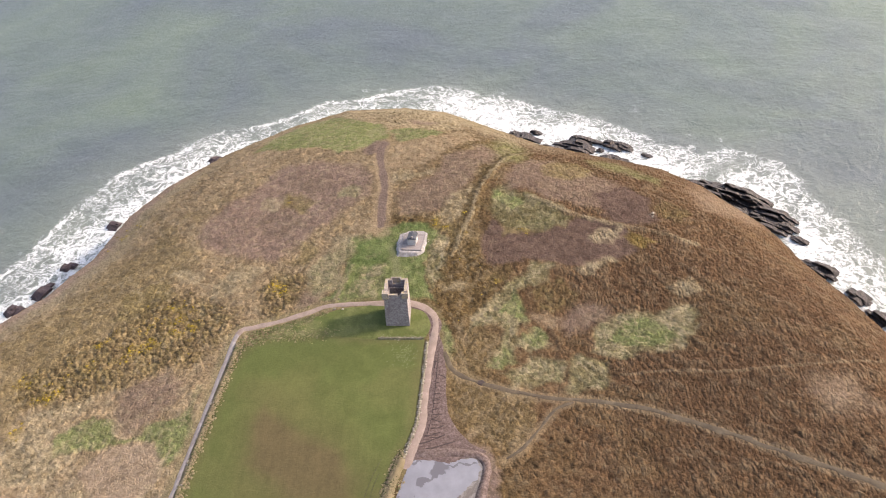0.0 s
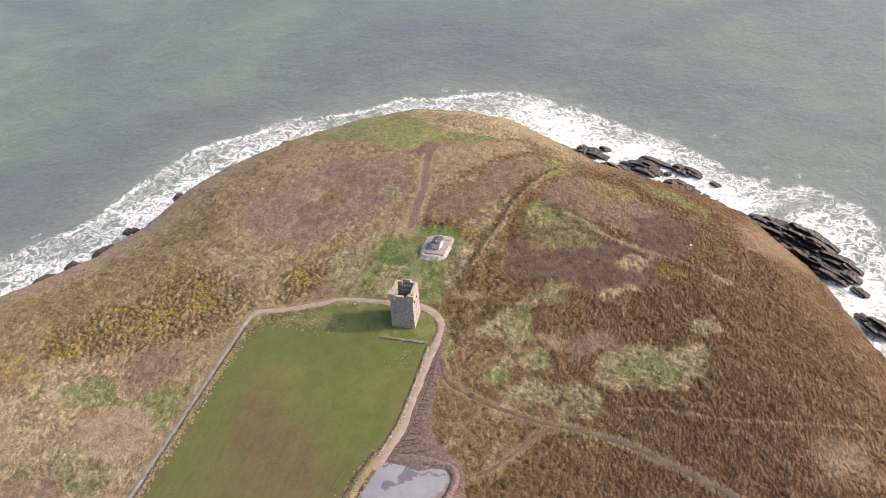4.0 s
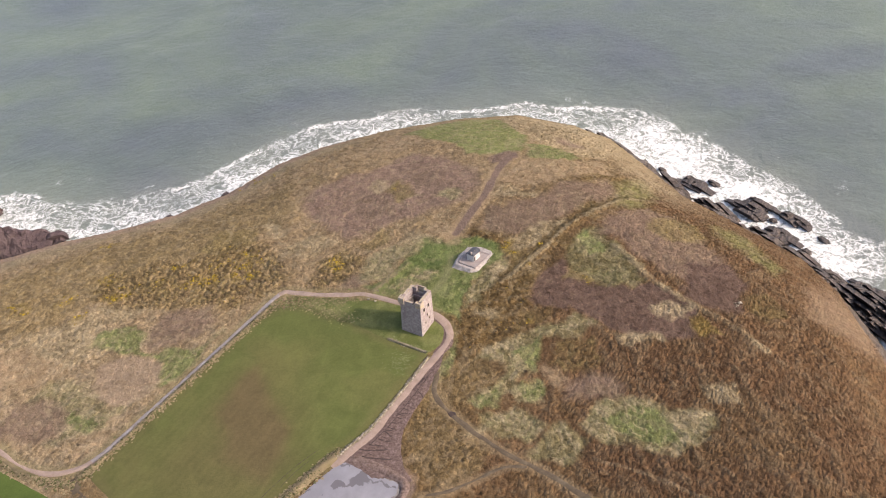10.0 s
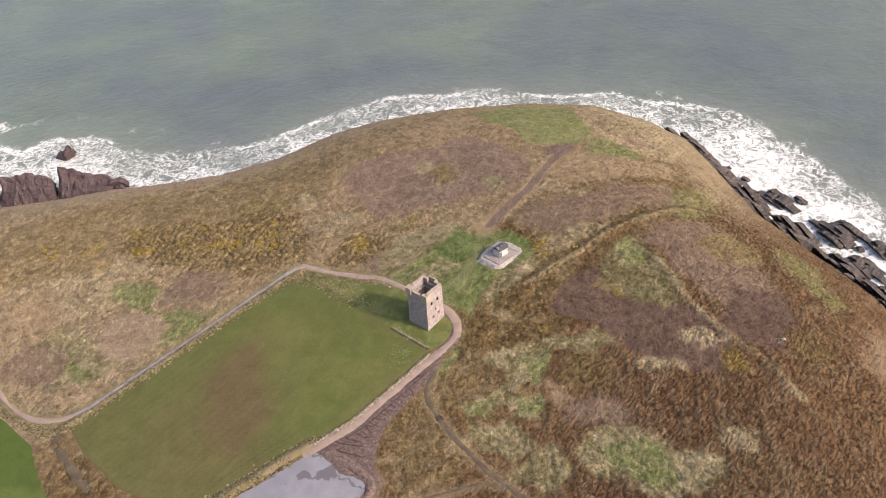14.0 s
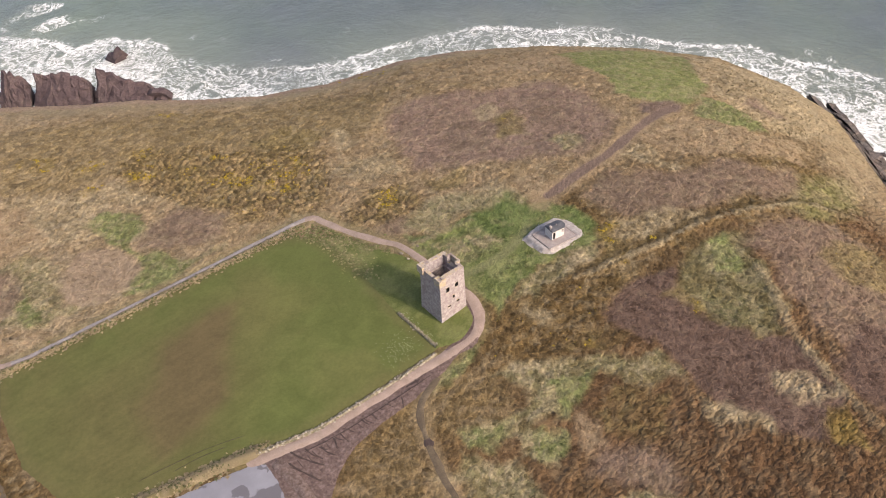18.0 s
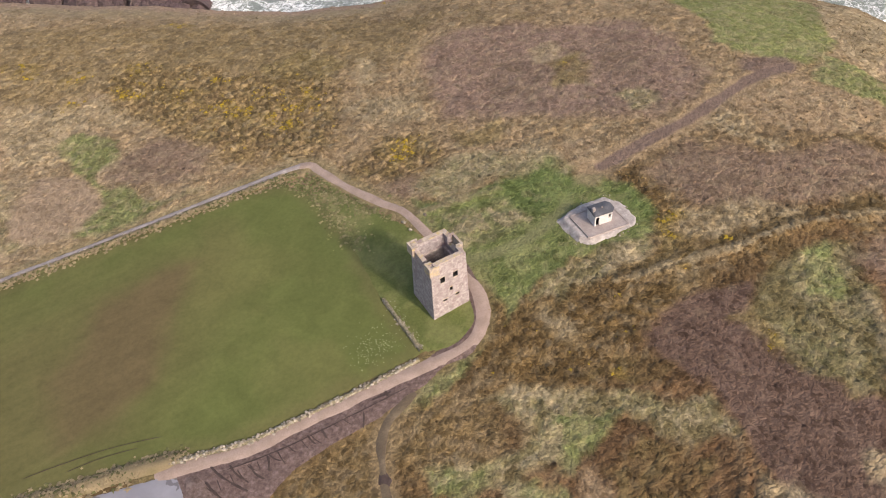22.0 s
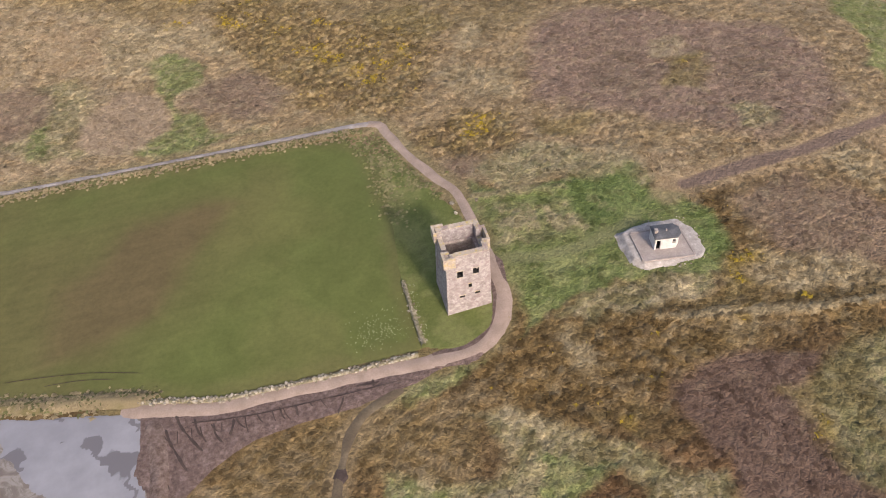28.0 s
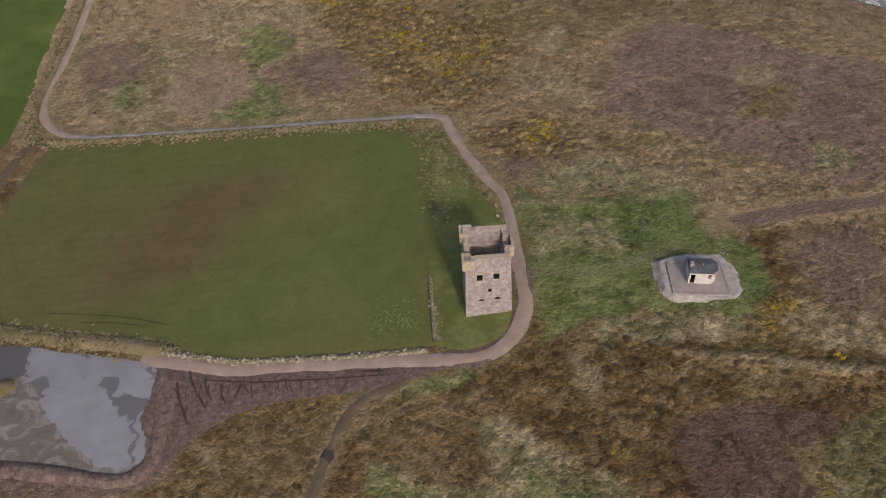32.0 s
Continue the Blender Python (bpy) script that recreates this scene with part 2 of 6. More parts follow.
    # combed growth: short creased tufts in rows
    crease = node(nt, "ShaderNodeTexVoronoi", Scale=0.95)
    nt.links.new(turn.outputs[0], crease.inputs["Vector"])
    tuft = ramp(nt, crease.outputs["Distance"], [(0.0, grey(1.0)), (0.35, grey(0.8)), (0.75, grey(0.0))])
    rough = mix(nt, "MIX", combed, mix(nt, "MULTIPLY", 1.0, rough, grey(0.42)), mix(nt, "MULTIPLY", 1.0, mix(nt, "MIX", 0.62, ridge, tuft), grey(0.68)))
    bump(nt, b, rough, 0.8, 0.85)
    return m


M_GROUND = heath_material()
M_GRASS = cover_material("pasture_grass", 1.6, 0.25, 0.3)
M_LAWN = cover_material("rough_lawn", 2.2, 0.45, 0.45)
M_CLUMP = cover_material("clump_leaves", 5.0, 0.35, 0.2)
nt = M_CLUMP.node_tree
leaf_mix = node(nt, "ShaderNodeMixShader", Fac=0.4)
leaf_back = nt.nodes.new("ShaderNodeBsdfTranslucent")
nt.links.new(nt.nodes["Principled BSDF"].inputs["Base Color"].links[0].from_socket, leaf_back.inputs["Color"])
nt.links.new(nt.nodes["Principled BSDF"].outputs[0], leaf_mix.inputs[1])
nt.links.new(leaf_back.outputs[0], leaf_mix.inputs[2])
nt.links.new(leaf_mix.outputs[0], nt.nodes["Material Output"].inputs["Surface"])
M_PATH = plain_material("pink_gravel", [(0.3, (0.195, 0.142, 0.116)), (0.6, (0.262, 0.196, 0.165)), (0.8, (0.32, 0.247, 0.21))], 0.5, 0.95, 7)
M_PATH_GREY = plain_material("grey_gravel", [(0.3, (0.17, 0.14, 0.13)), (0.6, (0.26, 0.225, 0.215)), (0.8, (0.34, 0.305, 0.295))], 0.6, 0.95, 7)
M_TRACK = plain_material("trodden_earth", [(0.3, (0.062, 0.045, 0.030)), (0.55, (0.092, 0.069, 0.046)), (0.8, (0.15, 0.118, 0.08))], 0.35, 0.95, 4)
M_MUD = plain_material("churned_mud", [(0.34, (0.072, 0.046, 0.040)), (0.5, (0.110, 0.073, 0.064)), (0.68, (0.170, 0.120, 0.106))], 1.6, 0.85, 3, 0.9, 0.3)
M_EARTH = plain_material("bare_pink_earth", [(0.36, (0.078, 0.050, 0.042)), (0.5, (0.135, 0.093, 0.080)), (0.66, (0.200, 0.148, 0.130))], 1.1, 0.95, 4, 0.9, 0.3)
M_RUT = plain_material("wet_rut_mud", [(0.3, (0.03, 0.019, 0.016)), (0.7, (0.06, 0.04, 0.033))], 1.0, 0.6, 6)
M_STONE = plain_material("field_stone", [(0.3, (0.15, 0.13, 0.10)), (0.55, (0.275, 0.24, 0.20)), (0.8, (0.45, 0.41, 0.36))], 1.6, 0.9, 9)
nt = M_STONE.node_tree
stone_info = nt.nodes.new("ShaderNodeObjectInfo")
stone_tone = ramp(nt, stone_info.outputs["Random"], [(0.0, (0.45, 0.42, 0.36)), (0.5, (0.8, 0.78, 0.74)), (1.0, (1.3, 1.28, 1.24))])
stone_bsdf = nt.nodes["Principled BSDF"]
nt.links.new(mix(nt, "MULTIPLY", 1.0, stone_bsdf.inputs["Base Color"].links[0].from_socket, stone_tone), stone_bsdf.inputs["Base Color"])
def slate_material():
    """Dark rock split into thin tilted beds."""
    m, nt, b = material("dark_slate_rock", 0.7, 0.35)
    geo = nt.nodes.new("ShaderNodeNewGeometry")
    turn = nt.nodes.new("ShaderNodeMapping")
    turn.inputs["Rotation"].default_value = (radians(25), 0, radians(-57))
    turn.inputs["Scale"].default_value = (0.10, 1.1, 0.55)
    nt.links.new(geo.outputs["Position"], turn.inputs["Vector"])
    beds = noise_tex(nt, 1.0, 7, 0.72, 0.3, vector=turn.outputs[0])
    c = ramp(nt, beds, [(0.33, (0.022, 0.018, 0.019)), (0.52, (0.066, 0.053, 0.051)), (0.68, (0.155, 0.122, 0.105))])
    c = mix(nt, "MULTIPLY", 0.6, c, ramp(nt, noise_tex(nt, 0.4, 6, 0.7), [(0.3, grey(0.6)), (0.7, grey(1.3))]))
    nt.links.new(c, b.inputs["Base Color"])
    bump(nt, b, beds, 1.0, 0.9)
    return m


M_ROCK = slate_material()
M_ROCK_RED = plain_material("red_sandstone_rock", [(0.3, (0.050, 0.034, 0.038)), (0.55, (0.086, 0.060, 0.062)), (0.78, (0.150, 0.115, 0.098))], 0.3, 0.85, 1.6, 0.9, 0.5)
M_CONCRETE = plain_material("weathered_concrete", [(0.3, (0.20, 0.165, 0.155)), (0.6, (0.27, 0.23, 0.218)), (0.8, (0.34, 0.30, 0.285))], 0.8, 0.85, 8)
M_APRON = plain_material("pale_chippings", [(0.3, (0.19, 0.165, 0.155)), (0.55, (0.30, 0.265, 0.252)), (0.75, (0.42, 0.38, 0.365))], 1.2, 0.95, 10)
M_WHITE = plain_material("white_limewash", [(0.3, (0.36, 0.33, 0.325)), (0.6, (0.47, 0.44, 0.435))], 1.2, 0.8, 6, 0.15)
M_ROOF = plain_material("dark_felt_roof", [(0.3, (0.045, 0.045, 0.052)), (0.6, (0.075, 0.075, 0.085)), (0.85, (0.12, 0.12, 0.13))], 0.9, 0.7, 6)
M_MOSSY = plain_material("mossy_rubble", [(0.34, (0.085, 0.080, 0.042)), (0.5, (0.165, 0.140, 0.092)), (0.68, (0.30, 0.262, 0.20))], 2.2, 0.95, 8, 0.8, 0.1)
# near-black colour standing for the shade inside openings and rooms
M_DARK = plain_material("painted_shade", [(0.3, (0.012, 0.011, 0.011)), (0.8, (0.03, 0.027, 0.026))], 1.0, 0.9)


def tower_material(name, stops, lichen):
    m, nt, b = material(name, 0.92, 0.2)
    c = ramp(nt, noise_tex(nt, 1.9, 7, 0.75, 0.5), stops)
    geo = nt.nodes.new("ShaderNodeNewGeometry")
    vor = node(nt, "ShaderNodeTexVoronoi", Scale=3.0)
    nt.links.new(geo.outputs["Position"], vor.inputs["Vector"])
    c = mix(nt, "MULTIPLY", 0.35, c, ramp(nt, vor.outputs["Color"], [(0.2, grey(0.7)), (0.8, grey(1.2))]))
    stain = ramp(nt, noise_tex(nt, 0.8, 6, 0.7), [(0.52, grey(0.0)), (0.66, grey(0.85))])
    c = mix(nt, "MIX", stain, c, (0.19, 0.14, 0.145))
    li = ramp(nt, noise_tex(nt, 1.7, 5, 0.7), [(0.56 - lichen, grey(0.0)), (0.72 - lichen, grey(1.0))])
    c = mix(nt, "MIX", li, c, (0.35, 0.265, 0.115))
    nt.links.new(c, b.inputs["Base Color"])
    bump(nt, b, noise_tex(nt, 4.0, 6, 0.7), 0.7, 0.08)
    return m


M_TOWER = tower_material("limewashed_rubble", [(0.3, (0.14, 0.112, 0.114)), (0.5, (0.248, 0.212, 0.212)), (0.68, (0.36, 0.322, 0.318))], -0.12)
M_TOWER_TOP = tower_material("lichened_parapet_stone", [(0.25, (0.21, 0.165, 0.135)), (0.5, (0.32, 0.265, 0.22)), (0.75, (0.41, 0.36, 0.31))], 0.05)
M_TOWER_IN = tower_material("bare_inner_masonry", [(0.25, (0.15, 0.115, 0.105)), (0.5, (0.30, 0.245, 0.225)), (0.75, (0.5, 0.45, 0.42))], -0.2)


# ---- mesh helpers ----
def mesh_np(name, verts, faces, mat, cover=None, growth=None):
    """A mesh from numpy arrays: verts (n, 3), faces (m, 3 or 4)."""
    me = bpy.data.meshes.new(name)
    verts, faces = np.asarray(verts, np.float32), np.asarray(faces, np.int32)
    k = faces.shape[1]
    me.vertices.add(len(verts))
    me.vertices.foreach_set("co", verts.ravel())
    me.loops.add(faces.size)
    me.loops.foreach_set("vertex_index", faces.ravel())
    me.polygons.add(len(faces))
    me.polygons.foreach_set("loop_start", np.arange(0, faces.size, k, dtype=np.int32))
    me.polygons.foreach_set("loop_total", np.full(len(faces), k, np.int32))
    me.materials.append(mat)
    for layer, values in (("cover", cover), ("growth", growth)):
        if values is not None:
            at = me.attributes.new(layer, "FLOAT_COLOR", "POINT")
            rgba = np.ones((len(verts), 4), np.float32)
            rgba[:, :values.shape[1]] = values
            at.data.foreach_set("color", rgba.ravel())
    me.update(calc_edges=True)
    return me


def shade_smooth(me):
    me.polygons.foreach_set("use_smooth", np.ones(len(me.polygons), bool))
    return me


def grid_faces(nx, ny):
    i = np.arange(nx * ny).reshape(ny, nx)
    return np.stack([i[:-1, :-1], i[:-1, 1:], i[1:, 1:], i[1:, :-1]], -1).reshape(-1, 4)


def part(name, bm, mat, parent, label=""):
    me = bpy.data.meshes.new(name)
    bm.to_mesh(me)
    bm.free()
    me.materials.append(mat)
    ob = new(name, me)
    ob.parent = parent
    if label:
        tagged(ob, label)
    return ob


def thing(name, at, label, category, turn=0.0, group="", kind=""):
    ob = new(name)
    ob.matrix_basis = pose(*at, 0, 0, turn)
    return tagged(ob, label, category, group, kind)


def box(bm, x0, x1, y0, y1, z0, z1):
    r = bmesh.ops.create_cube(bm, size=1.0)
    for v in r["verts"]:
        v.co = Vector((x0 + (v.co.x + 0.5) * (x1 - x0), y0 + (v.co.y + 0.5) * (y1 - y0), z0 + (v.co.z + 0.5) * (z1 - z0)))
    return r["verts"]


def bevel(bm, w):
    bmesh.ops.bevel(bm, geom=bm.edges[:], offset=w, segments=1, affect="EDGES")
    return bm


def uneven(bm, amount, seed=0):
    for v in bm.verts:
        v.co += noise.noise_vector(v.co * 1.3 + Vector((seed, 0, 0))) * amount
    return bm

# ---- ground cover ----
HEATH, REDDISH, STRAW = np.array((0.106, 0.070, 0.033)), np.array((0.098, 0.063, 0.049)), np.array((0.275, 0.218, 0.135))
OLIVE, GREEN, LUSH = np.array((0.140, 0.106, 0.046)), np.array((0.128, 0.140, 0.055)), np.array((0.096, 0.112, 0.040))
ROCKC, PALE, BARE = np.array((0.080, 0.066, 0.058)), np.array((0.200, 0.150, 0.094)), np.array((0.212, 0.142, 0.108))
TAN = np.array((0.235, 0.168, 0.104))
MAUVE, NORTH = np.array((0.166, 0.112, 0.088)), np.array((0.206, 0.147, 0.086))
GORSE_C, PINK = np.array((0.156, 0.111, 0.056)), np.array((0.232, 0.170, 0.118))
TUSSOCK, SOUTH = STRAW * 0.86, np.array((0.090, 0.051, 0.027))
# kinds of growth: colour, how much of it, softness of its edge in metres, colour and amount of its tussocks, how level it is
KINDS = {
    "mauve": (MAUVE, 0.86, 2.2, PALE, 0.25, 0.55), "purple": (REDDISH * 0.85, 0.92, 1.0, MAUVE, 0.25, 0.9), "dusky": (np.array((0.146, 0.101, 0.074)), 0.85, 1.8, PALE, 0.3, 0.6),
    "pink": (PINK, 0.9, 0.9, TAN, 0.35, 0.9), "tan": (TAN, 0.8, 1.6, STRAW, 0.4, 0.5), "straw": (TUSSOCK, 0.75, 1.1, STRAW * 1.1, 0.5, 0.0),
    "pale": (STRAW * 0.92, 0.8, 0.9, STRAW * 1.15, 0.5, 0.1), "meadow": (STRAW * 0.32 + GREEN * 0.44, 0.9, 1.2, STRAW * 0.95, 0.55, 0.1), "green": (GREEN * 0.95, 0.9, 0.8, STRAW * 0.8, 0.3, 0.2),
    "lush": (LUSH, 1.0, 0.9, GREEN * 0.8 + STRAW * 0.3, 0.45, 0.72), "bright": (np.array((0.088, 0.116, 0.038)), 0.8, 1.6, GREEN * 1.1, 0.3, 0.72), "sward": (np.array((0.152, 0.158, 0.062)), 1.0, 1.3, STRAW * 0.6 + GREEN * 0.4, 0.45, 0.6), "olive": (OLIVE * 1.1, 0.85, 1.2, PALE, 0.3, 0.0),
    "cliff_green": (GREEN * 0.6 + OLIVE * 0.4, 0.75, 2.6, PALE, 0.4, 0.3), "cliff_tan": (np.array((0.185, 0.130, 0.088)), 0.6, 4.0, PALE, 0.3, 0.4),
    "mossy": (STRAW * 0.18 + GREEN * 0.50, 0.85, 1.4, STRAW * 0.7, 0.5, 0.1), "moor": (np.array((0.166, 0.121, 0.061)), 0.8, 3.0, PALE * 0.8, 0.35, 0.15), "bare": (np.array((0.150, 0.104, 0.086)), 0.9, 1.0, PALE, 0.3, 0.5), "gorse": (GORSE_C * 0.96, 0.88, 2.2, OLIVE * 1.1, 0.5, -0.55), "brown_gorse": (np.array((0.098, 0.064, 0.027)), 0.85, 1.2, PALE * 0.85, 0.35, -0.05), "dark": (np.array((0.088, 0.062, 0.028)), 0.8, 1.0, OLIVE, 0.3, 0.0),
    "russet": (np.array((0.118, 0.083, 0.041)), 0.85, 1.2, PALE * 0.9, 0.45, 0.2), "mustard": (np.array((0.175, 0.122, 0.034)), 0.8, 0.9, OLIVE, 0.4, 0.0),
}
STANDS = [
    # north-west corner above the field's far path
    ("tan", [(-65, 94.5), (-51.6, 91.6), (-49.2, 79), (-55.7, 76.6), (-62.9, 80.1)]), ("meadow", [(-62, 74.3), (-53.2, 74.2), (-51, 66), (-54.9, 55), (-59.1, 50), (-64, 55)]),
    ("meadow", [(-70, 58), (-64, 60), (-55, 50), (-40, 46), (-20, 44.6), (-20, 46.6), (-44, 49.5), (-56, 53)]),
    ("dusky", [(-73, 74.6), (-64.6, 76.7), (-58.1, 69.7), (-61.3, 63.3), (-67.9, 59.4), (-72.1, 67.2)]), ("tan", [(-68, 53.5), (-62.5, 53), (-60.4, 47), (-67, 47.4)]),
    ("straw", [(-56, 96), (-46, 93.6), (-36, 85.5), (-27, 81), (-23.5, 73), (-24.8, 69.7), (-31, 75), (-38.4, 78), (-43.8, 70), (-50, 76), (-49, 88)]),
    ("dusky", [(-34.7, 58.6), (-31.8, 64.1), (-26.5, 66.3), (-20.1, 63.7), (-18.1, 55.9), (-19.2, 51.9), (-25.2, 51.3), (-31.3, 53.4)]),
    ("green", [(-42.1, 74.3), (-37.7, 75.1), (-29.8, 70.1), (-30.7, 64.7), (-35.9, 62.5), (-36.7, 57.4), (-38.5, 61.3), (-40.6, 68.3)]),
    ("green", [(-43.8, 46.8), (-38.3, 51.8), (-37.7, 57.6), (-34.5, 55), (-29.2, 49.5), (-29, 45.4), (-37.7, 45.6)]), ("green", [(-63.2, 61.9), (-60.3, 63.1), (-58.7, 53.3), (-62.2, 53.2)]),
    ("pink", [(-53.7, 53.9), (-53.8, 58.1), (-49.9, 64.2), (-45.9, 66.8), (-40.9, 65.6), (-38.4, 59.6), (-38.4, 52.7), (-42.1, 48.6), (-46.9, 47.4), (-51.1, 49.5)]),
    # gorse and heather of the north slope
    ("moor", [(-70, 106), (-62, 118), (-45, 126), (-27, 117), (-10, 106), (8, 94), (20, 86), (33, 75), (34, 57), (24, 58), (9, 67), (-2, 77), (-15, 82), (-25, 84), (-38, 89), (-48, 95)]),
    ("gorse", [(-29, 87), (-20, 91), (-6, 79.5), (1.4, 70.5), (9, 66), (11, 57), (8.6, 50), (3.6, 42.6), (-6.9, 43.4), (-14, 49), (-20.4, 63), (-25.4, 76)]),
    ("olive", [(0, 76), (10, 74), (16, 66), (10, 62), (2, 68)]),
    ("pale", [(14.3, 60.2), (18.1, 64.4), (21.8, 61.3), (20.7, 55.6), (17.1, 52.9), (14.5, 55.4)]), ("straw", [(9.4, 48.6), (15.3, 52), (20.8, 46.5), (19.3, 39.2), (12, 40.3)]),
    ("mauve", [(25.8, 51.5), (34.4, 61.5), (44.2, 59), (52.4, 54), (60.3, 46), (68, 42), (70.3, 33), (66, 18), (59, 12.4), (52.5, 12.4), (45.6, 15.4), (40.9, 20.8), (33.5, 27.2), (26.9, 32.2), (21.3, 35.3)]),
    ("dusky", [(56.5, 38), (64.4, 34.5), (62.3, 26.4), (51.8, 22.4)]), ("dusky", [(33, 42), (42, 46), (46, 36), (38, 30), (31, 34)]), ("olive", [(46.5, 39.5), (53, 38), (53.3, 32.5), (48.5, 27.6), (42.5, 31)]),
    ("meadow", [(48.6, 22.5), (53.8, 21.6), (54.7, 16.6), (52.3, 14), (48.6, 16)]), ("straw", [(46, 44.3), (51.2, 43.9), (50.4, 39.4), (44.9, 39.9)]),
    ("gorse", [(0, 35.6), (9.3, 37), (16.9, 33), (16.3, 24.7), (9.5, 26.4), (4.5, 28.4), (1.2, 31)]), ("olive", [(21, 30.7), (29, 30), (30.3, 25.2), (21, 26.3)]),
    ("dusky", [(3.6, 25.2), (9.5, 26.6), (12, 22.4), (8.5, 20.4), (5.4, 21.4)]),
    ("straw", [(16, 24.5), (24.4, 23.5), (31.6, 18.8), (30.8, 12.8), (23, 16.5), (15, 18), (9.4, 19.5), (6.6, 19.7), (8.3, 22.4)]),
    ("meadow", [(9.6, 22.6), (16, 25), (25, 22), (29.6, 14.5), (32.3, 7.7), (27, 12), (21, 16.8), (11, 15.8)]),
    ("tan", [(31.2, 13.9), (35, 18.2), (38.4, 15.9), (36.3, 10), (33.4, 8.8), (31.6, 10.1)]), ("straw", [(56.3, 7.6), (61.6, 5.4), (61.6, -1.7), (59.3, -6.5), (55.5, 1)]),
    ("dusky", [(40, 2), (50, 4), (56.5, -5), (70.6, -11), (80, -22), (74.1, -28.2), (58.6, -20), (47, -13), (41.3, -7.4)]), ("brown_gorse", [(35.5, 6), (40, 6.4), (41, 0), (38, -6), (35, -3)]),
    ("tan", [(62, 6.6), (76, 8), (84, -2), (88, -9), (94, -14), (86, -20), (72, -9), (64, -2)]),
    # the point
    ("pale", [(104, 30), (116, 32), (123, 18), (118, 0), (108, -14), (97, -16), (92, -8), (92, 4)]), ("mauve", [(96, 3), (101, 4), (101, -5), (97, -3)]),
    ("tan", [(64, 62), (80, 62), (90, 52), (80, 44), (70, 48)]),
    ("sward", [(85, 55.5), (97, 53), (106, 45), (113, 34), (103, 24), (92, 10), (84.6, 10), (78, 15), (76.5, 21), (80, 31), (83, 44)]), ("green", [(88, 9.6), (91.4, 4.5), (92, -5), (91, -8), (86.4, -7), (81.6, 2), (83, 8)]),
    # grass round the hut
    ("lush", [(6, 20.4), (10.7, 15.6), (19, 15), (26, 13.4), (31, 9), (35, 5.8), (34.6, -4.7), (33, -8.6), (28.9, -8.6), (21.1, -6.2), (12.8, -6.2), (5.2, -8.4), (4.6, -9.4), (6.2, 3.2), (6.1, 14.6)]),
    ("bright", [(21.8, 15.3), (29.3, 13.2), (30.5, 9.2), (26.1, 4.7), (19.8, 4.1), (17.8, 9)]), ("bright", [(32.4, 1.4), (34.6, 1.6), (34.4, -3.8), (32.6, -7.8), (32, -6)]),
    ("meadow", [(7.2, 13), (19, 11.6), (18, 5), (7, 6)]), ("meadow", [(16.3, -6), (31, -8.4), (27.5, -12.4), (21.1, -12), (12.4, -11.5), (9.4, -8.3)]),
    ("mustard", [(34.6, -7), (38, -5.8), (39.2, -8.4), (35.4, -12.4), (33, -11.4)]),
    # south slope, from the tower outwards
    ("brown_gorse", [(-0.6, -11), (6.6, -9), (10, -13.5), (13.3, -21), (8.6, -24), (1.4, -19), (-3, -15.2), (-3.4, -12.4)]), ("brown_gorse", [(14.8, -10.4), (19, -11), (24, -13.4), (28.4, -17), (25, -20), (18.5, -21.4), (12.3, -21.4), (10.4, -17.5), (12, -12.6)]),
    ("straw", [(21, -10.6), (24, -9), (27.5, -9.6), (26.5, -13.2), (23.1, -12.8)]), ("straw", [(9.4, -11.3), (12.2, -13.4), (12.4, -16.1), (9.4, -15)]), ("olive", [(33.4, -5), (36, -5.6), (36.4, -14.8), (32.4, -14), (31, -10.4)]),
    ("straw", [(39, -8), (48.6, -11.7), (53, -18), (45.3, -17), (36, -14.4)]), ("green", [(-14, -12.4), (-5, -11.4), (1, -11.2), (-3, -13), (-10, -14.2)]),
    ("dusky", [(50, -28), (60, -27), (72, -36), (68, -52), (56, -62), (44, -54), (46.6, -42), (52, -34)]), ("mossy", [(36.6, -27), (44.1, -23.8), (53, -26), (51, -32.5), (43, -43), (39, -47), (33, -41), (29.6, -35.5), (32, -30.5)]), ("green", [(45, -25), (51, -26), (47, -33), (42, -31)]),
    ("russet", [(-15.4, -14.1), (-8.3, -14.6), (-2.9, -15.4), (-1.8, -17.8), (-4.3, -21), (-6, -26), (-10, -25.5), (-14.6, -23), (-17.4, -18.6)]),
    ("bare", [(-41, -5), (-38.6, -16), (-39.5, -22), (-43, -25), (-50, -24.5), (-62, -22.5), (-72, -22), (-72, -18), (-52, -18), (-44, -20)]), ("tan", [(-36, -16.4), (-30, -20), (-22.6, -27), (-23.4, -28), (-31, -21.6), (-37, -18)]),
    ("russet", [(-41, -27), (-36, -19), (-28, -14.6), (-20, -15.4), (-21, -22), (-24, -32), (-33, -33)]),
    ("purple", [(20.2, -20.8), (24, -19.9), (31.5, -21.8), (37.4, -23.6), (38, -25.2), (34.6, -27.4), (30.4, -34), (34, -42.6), (39, -48), (36.6, -54), (33, -62), (26, -64), (22, -58), (19.5, -50), (19, -42), (20.4, -33), (20.4, -27), (19.4, -23.5)]),
    ("purple", [(36, -58), (48, -54), (56, -62), (50, -70), (38, -72)]), ("olive", [(30.4, -28.6), (34, -28.6), (33.4, -33.6), (31, -34.6), (29.4, -32.8)]),
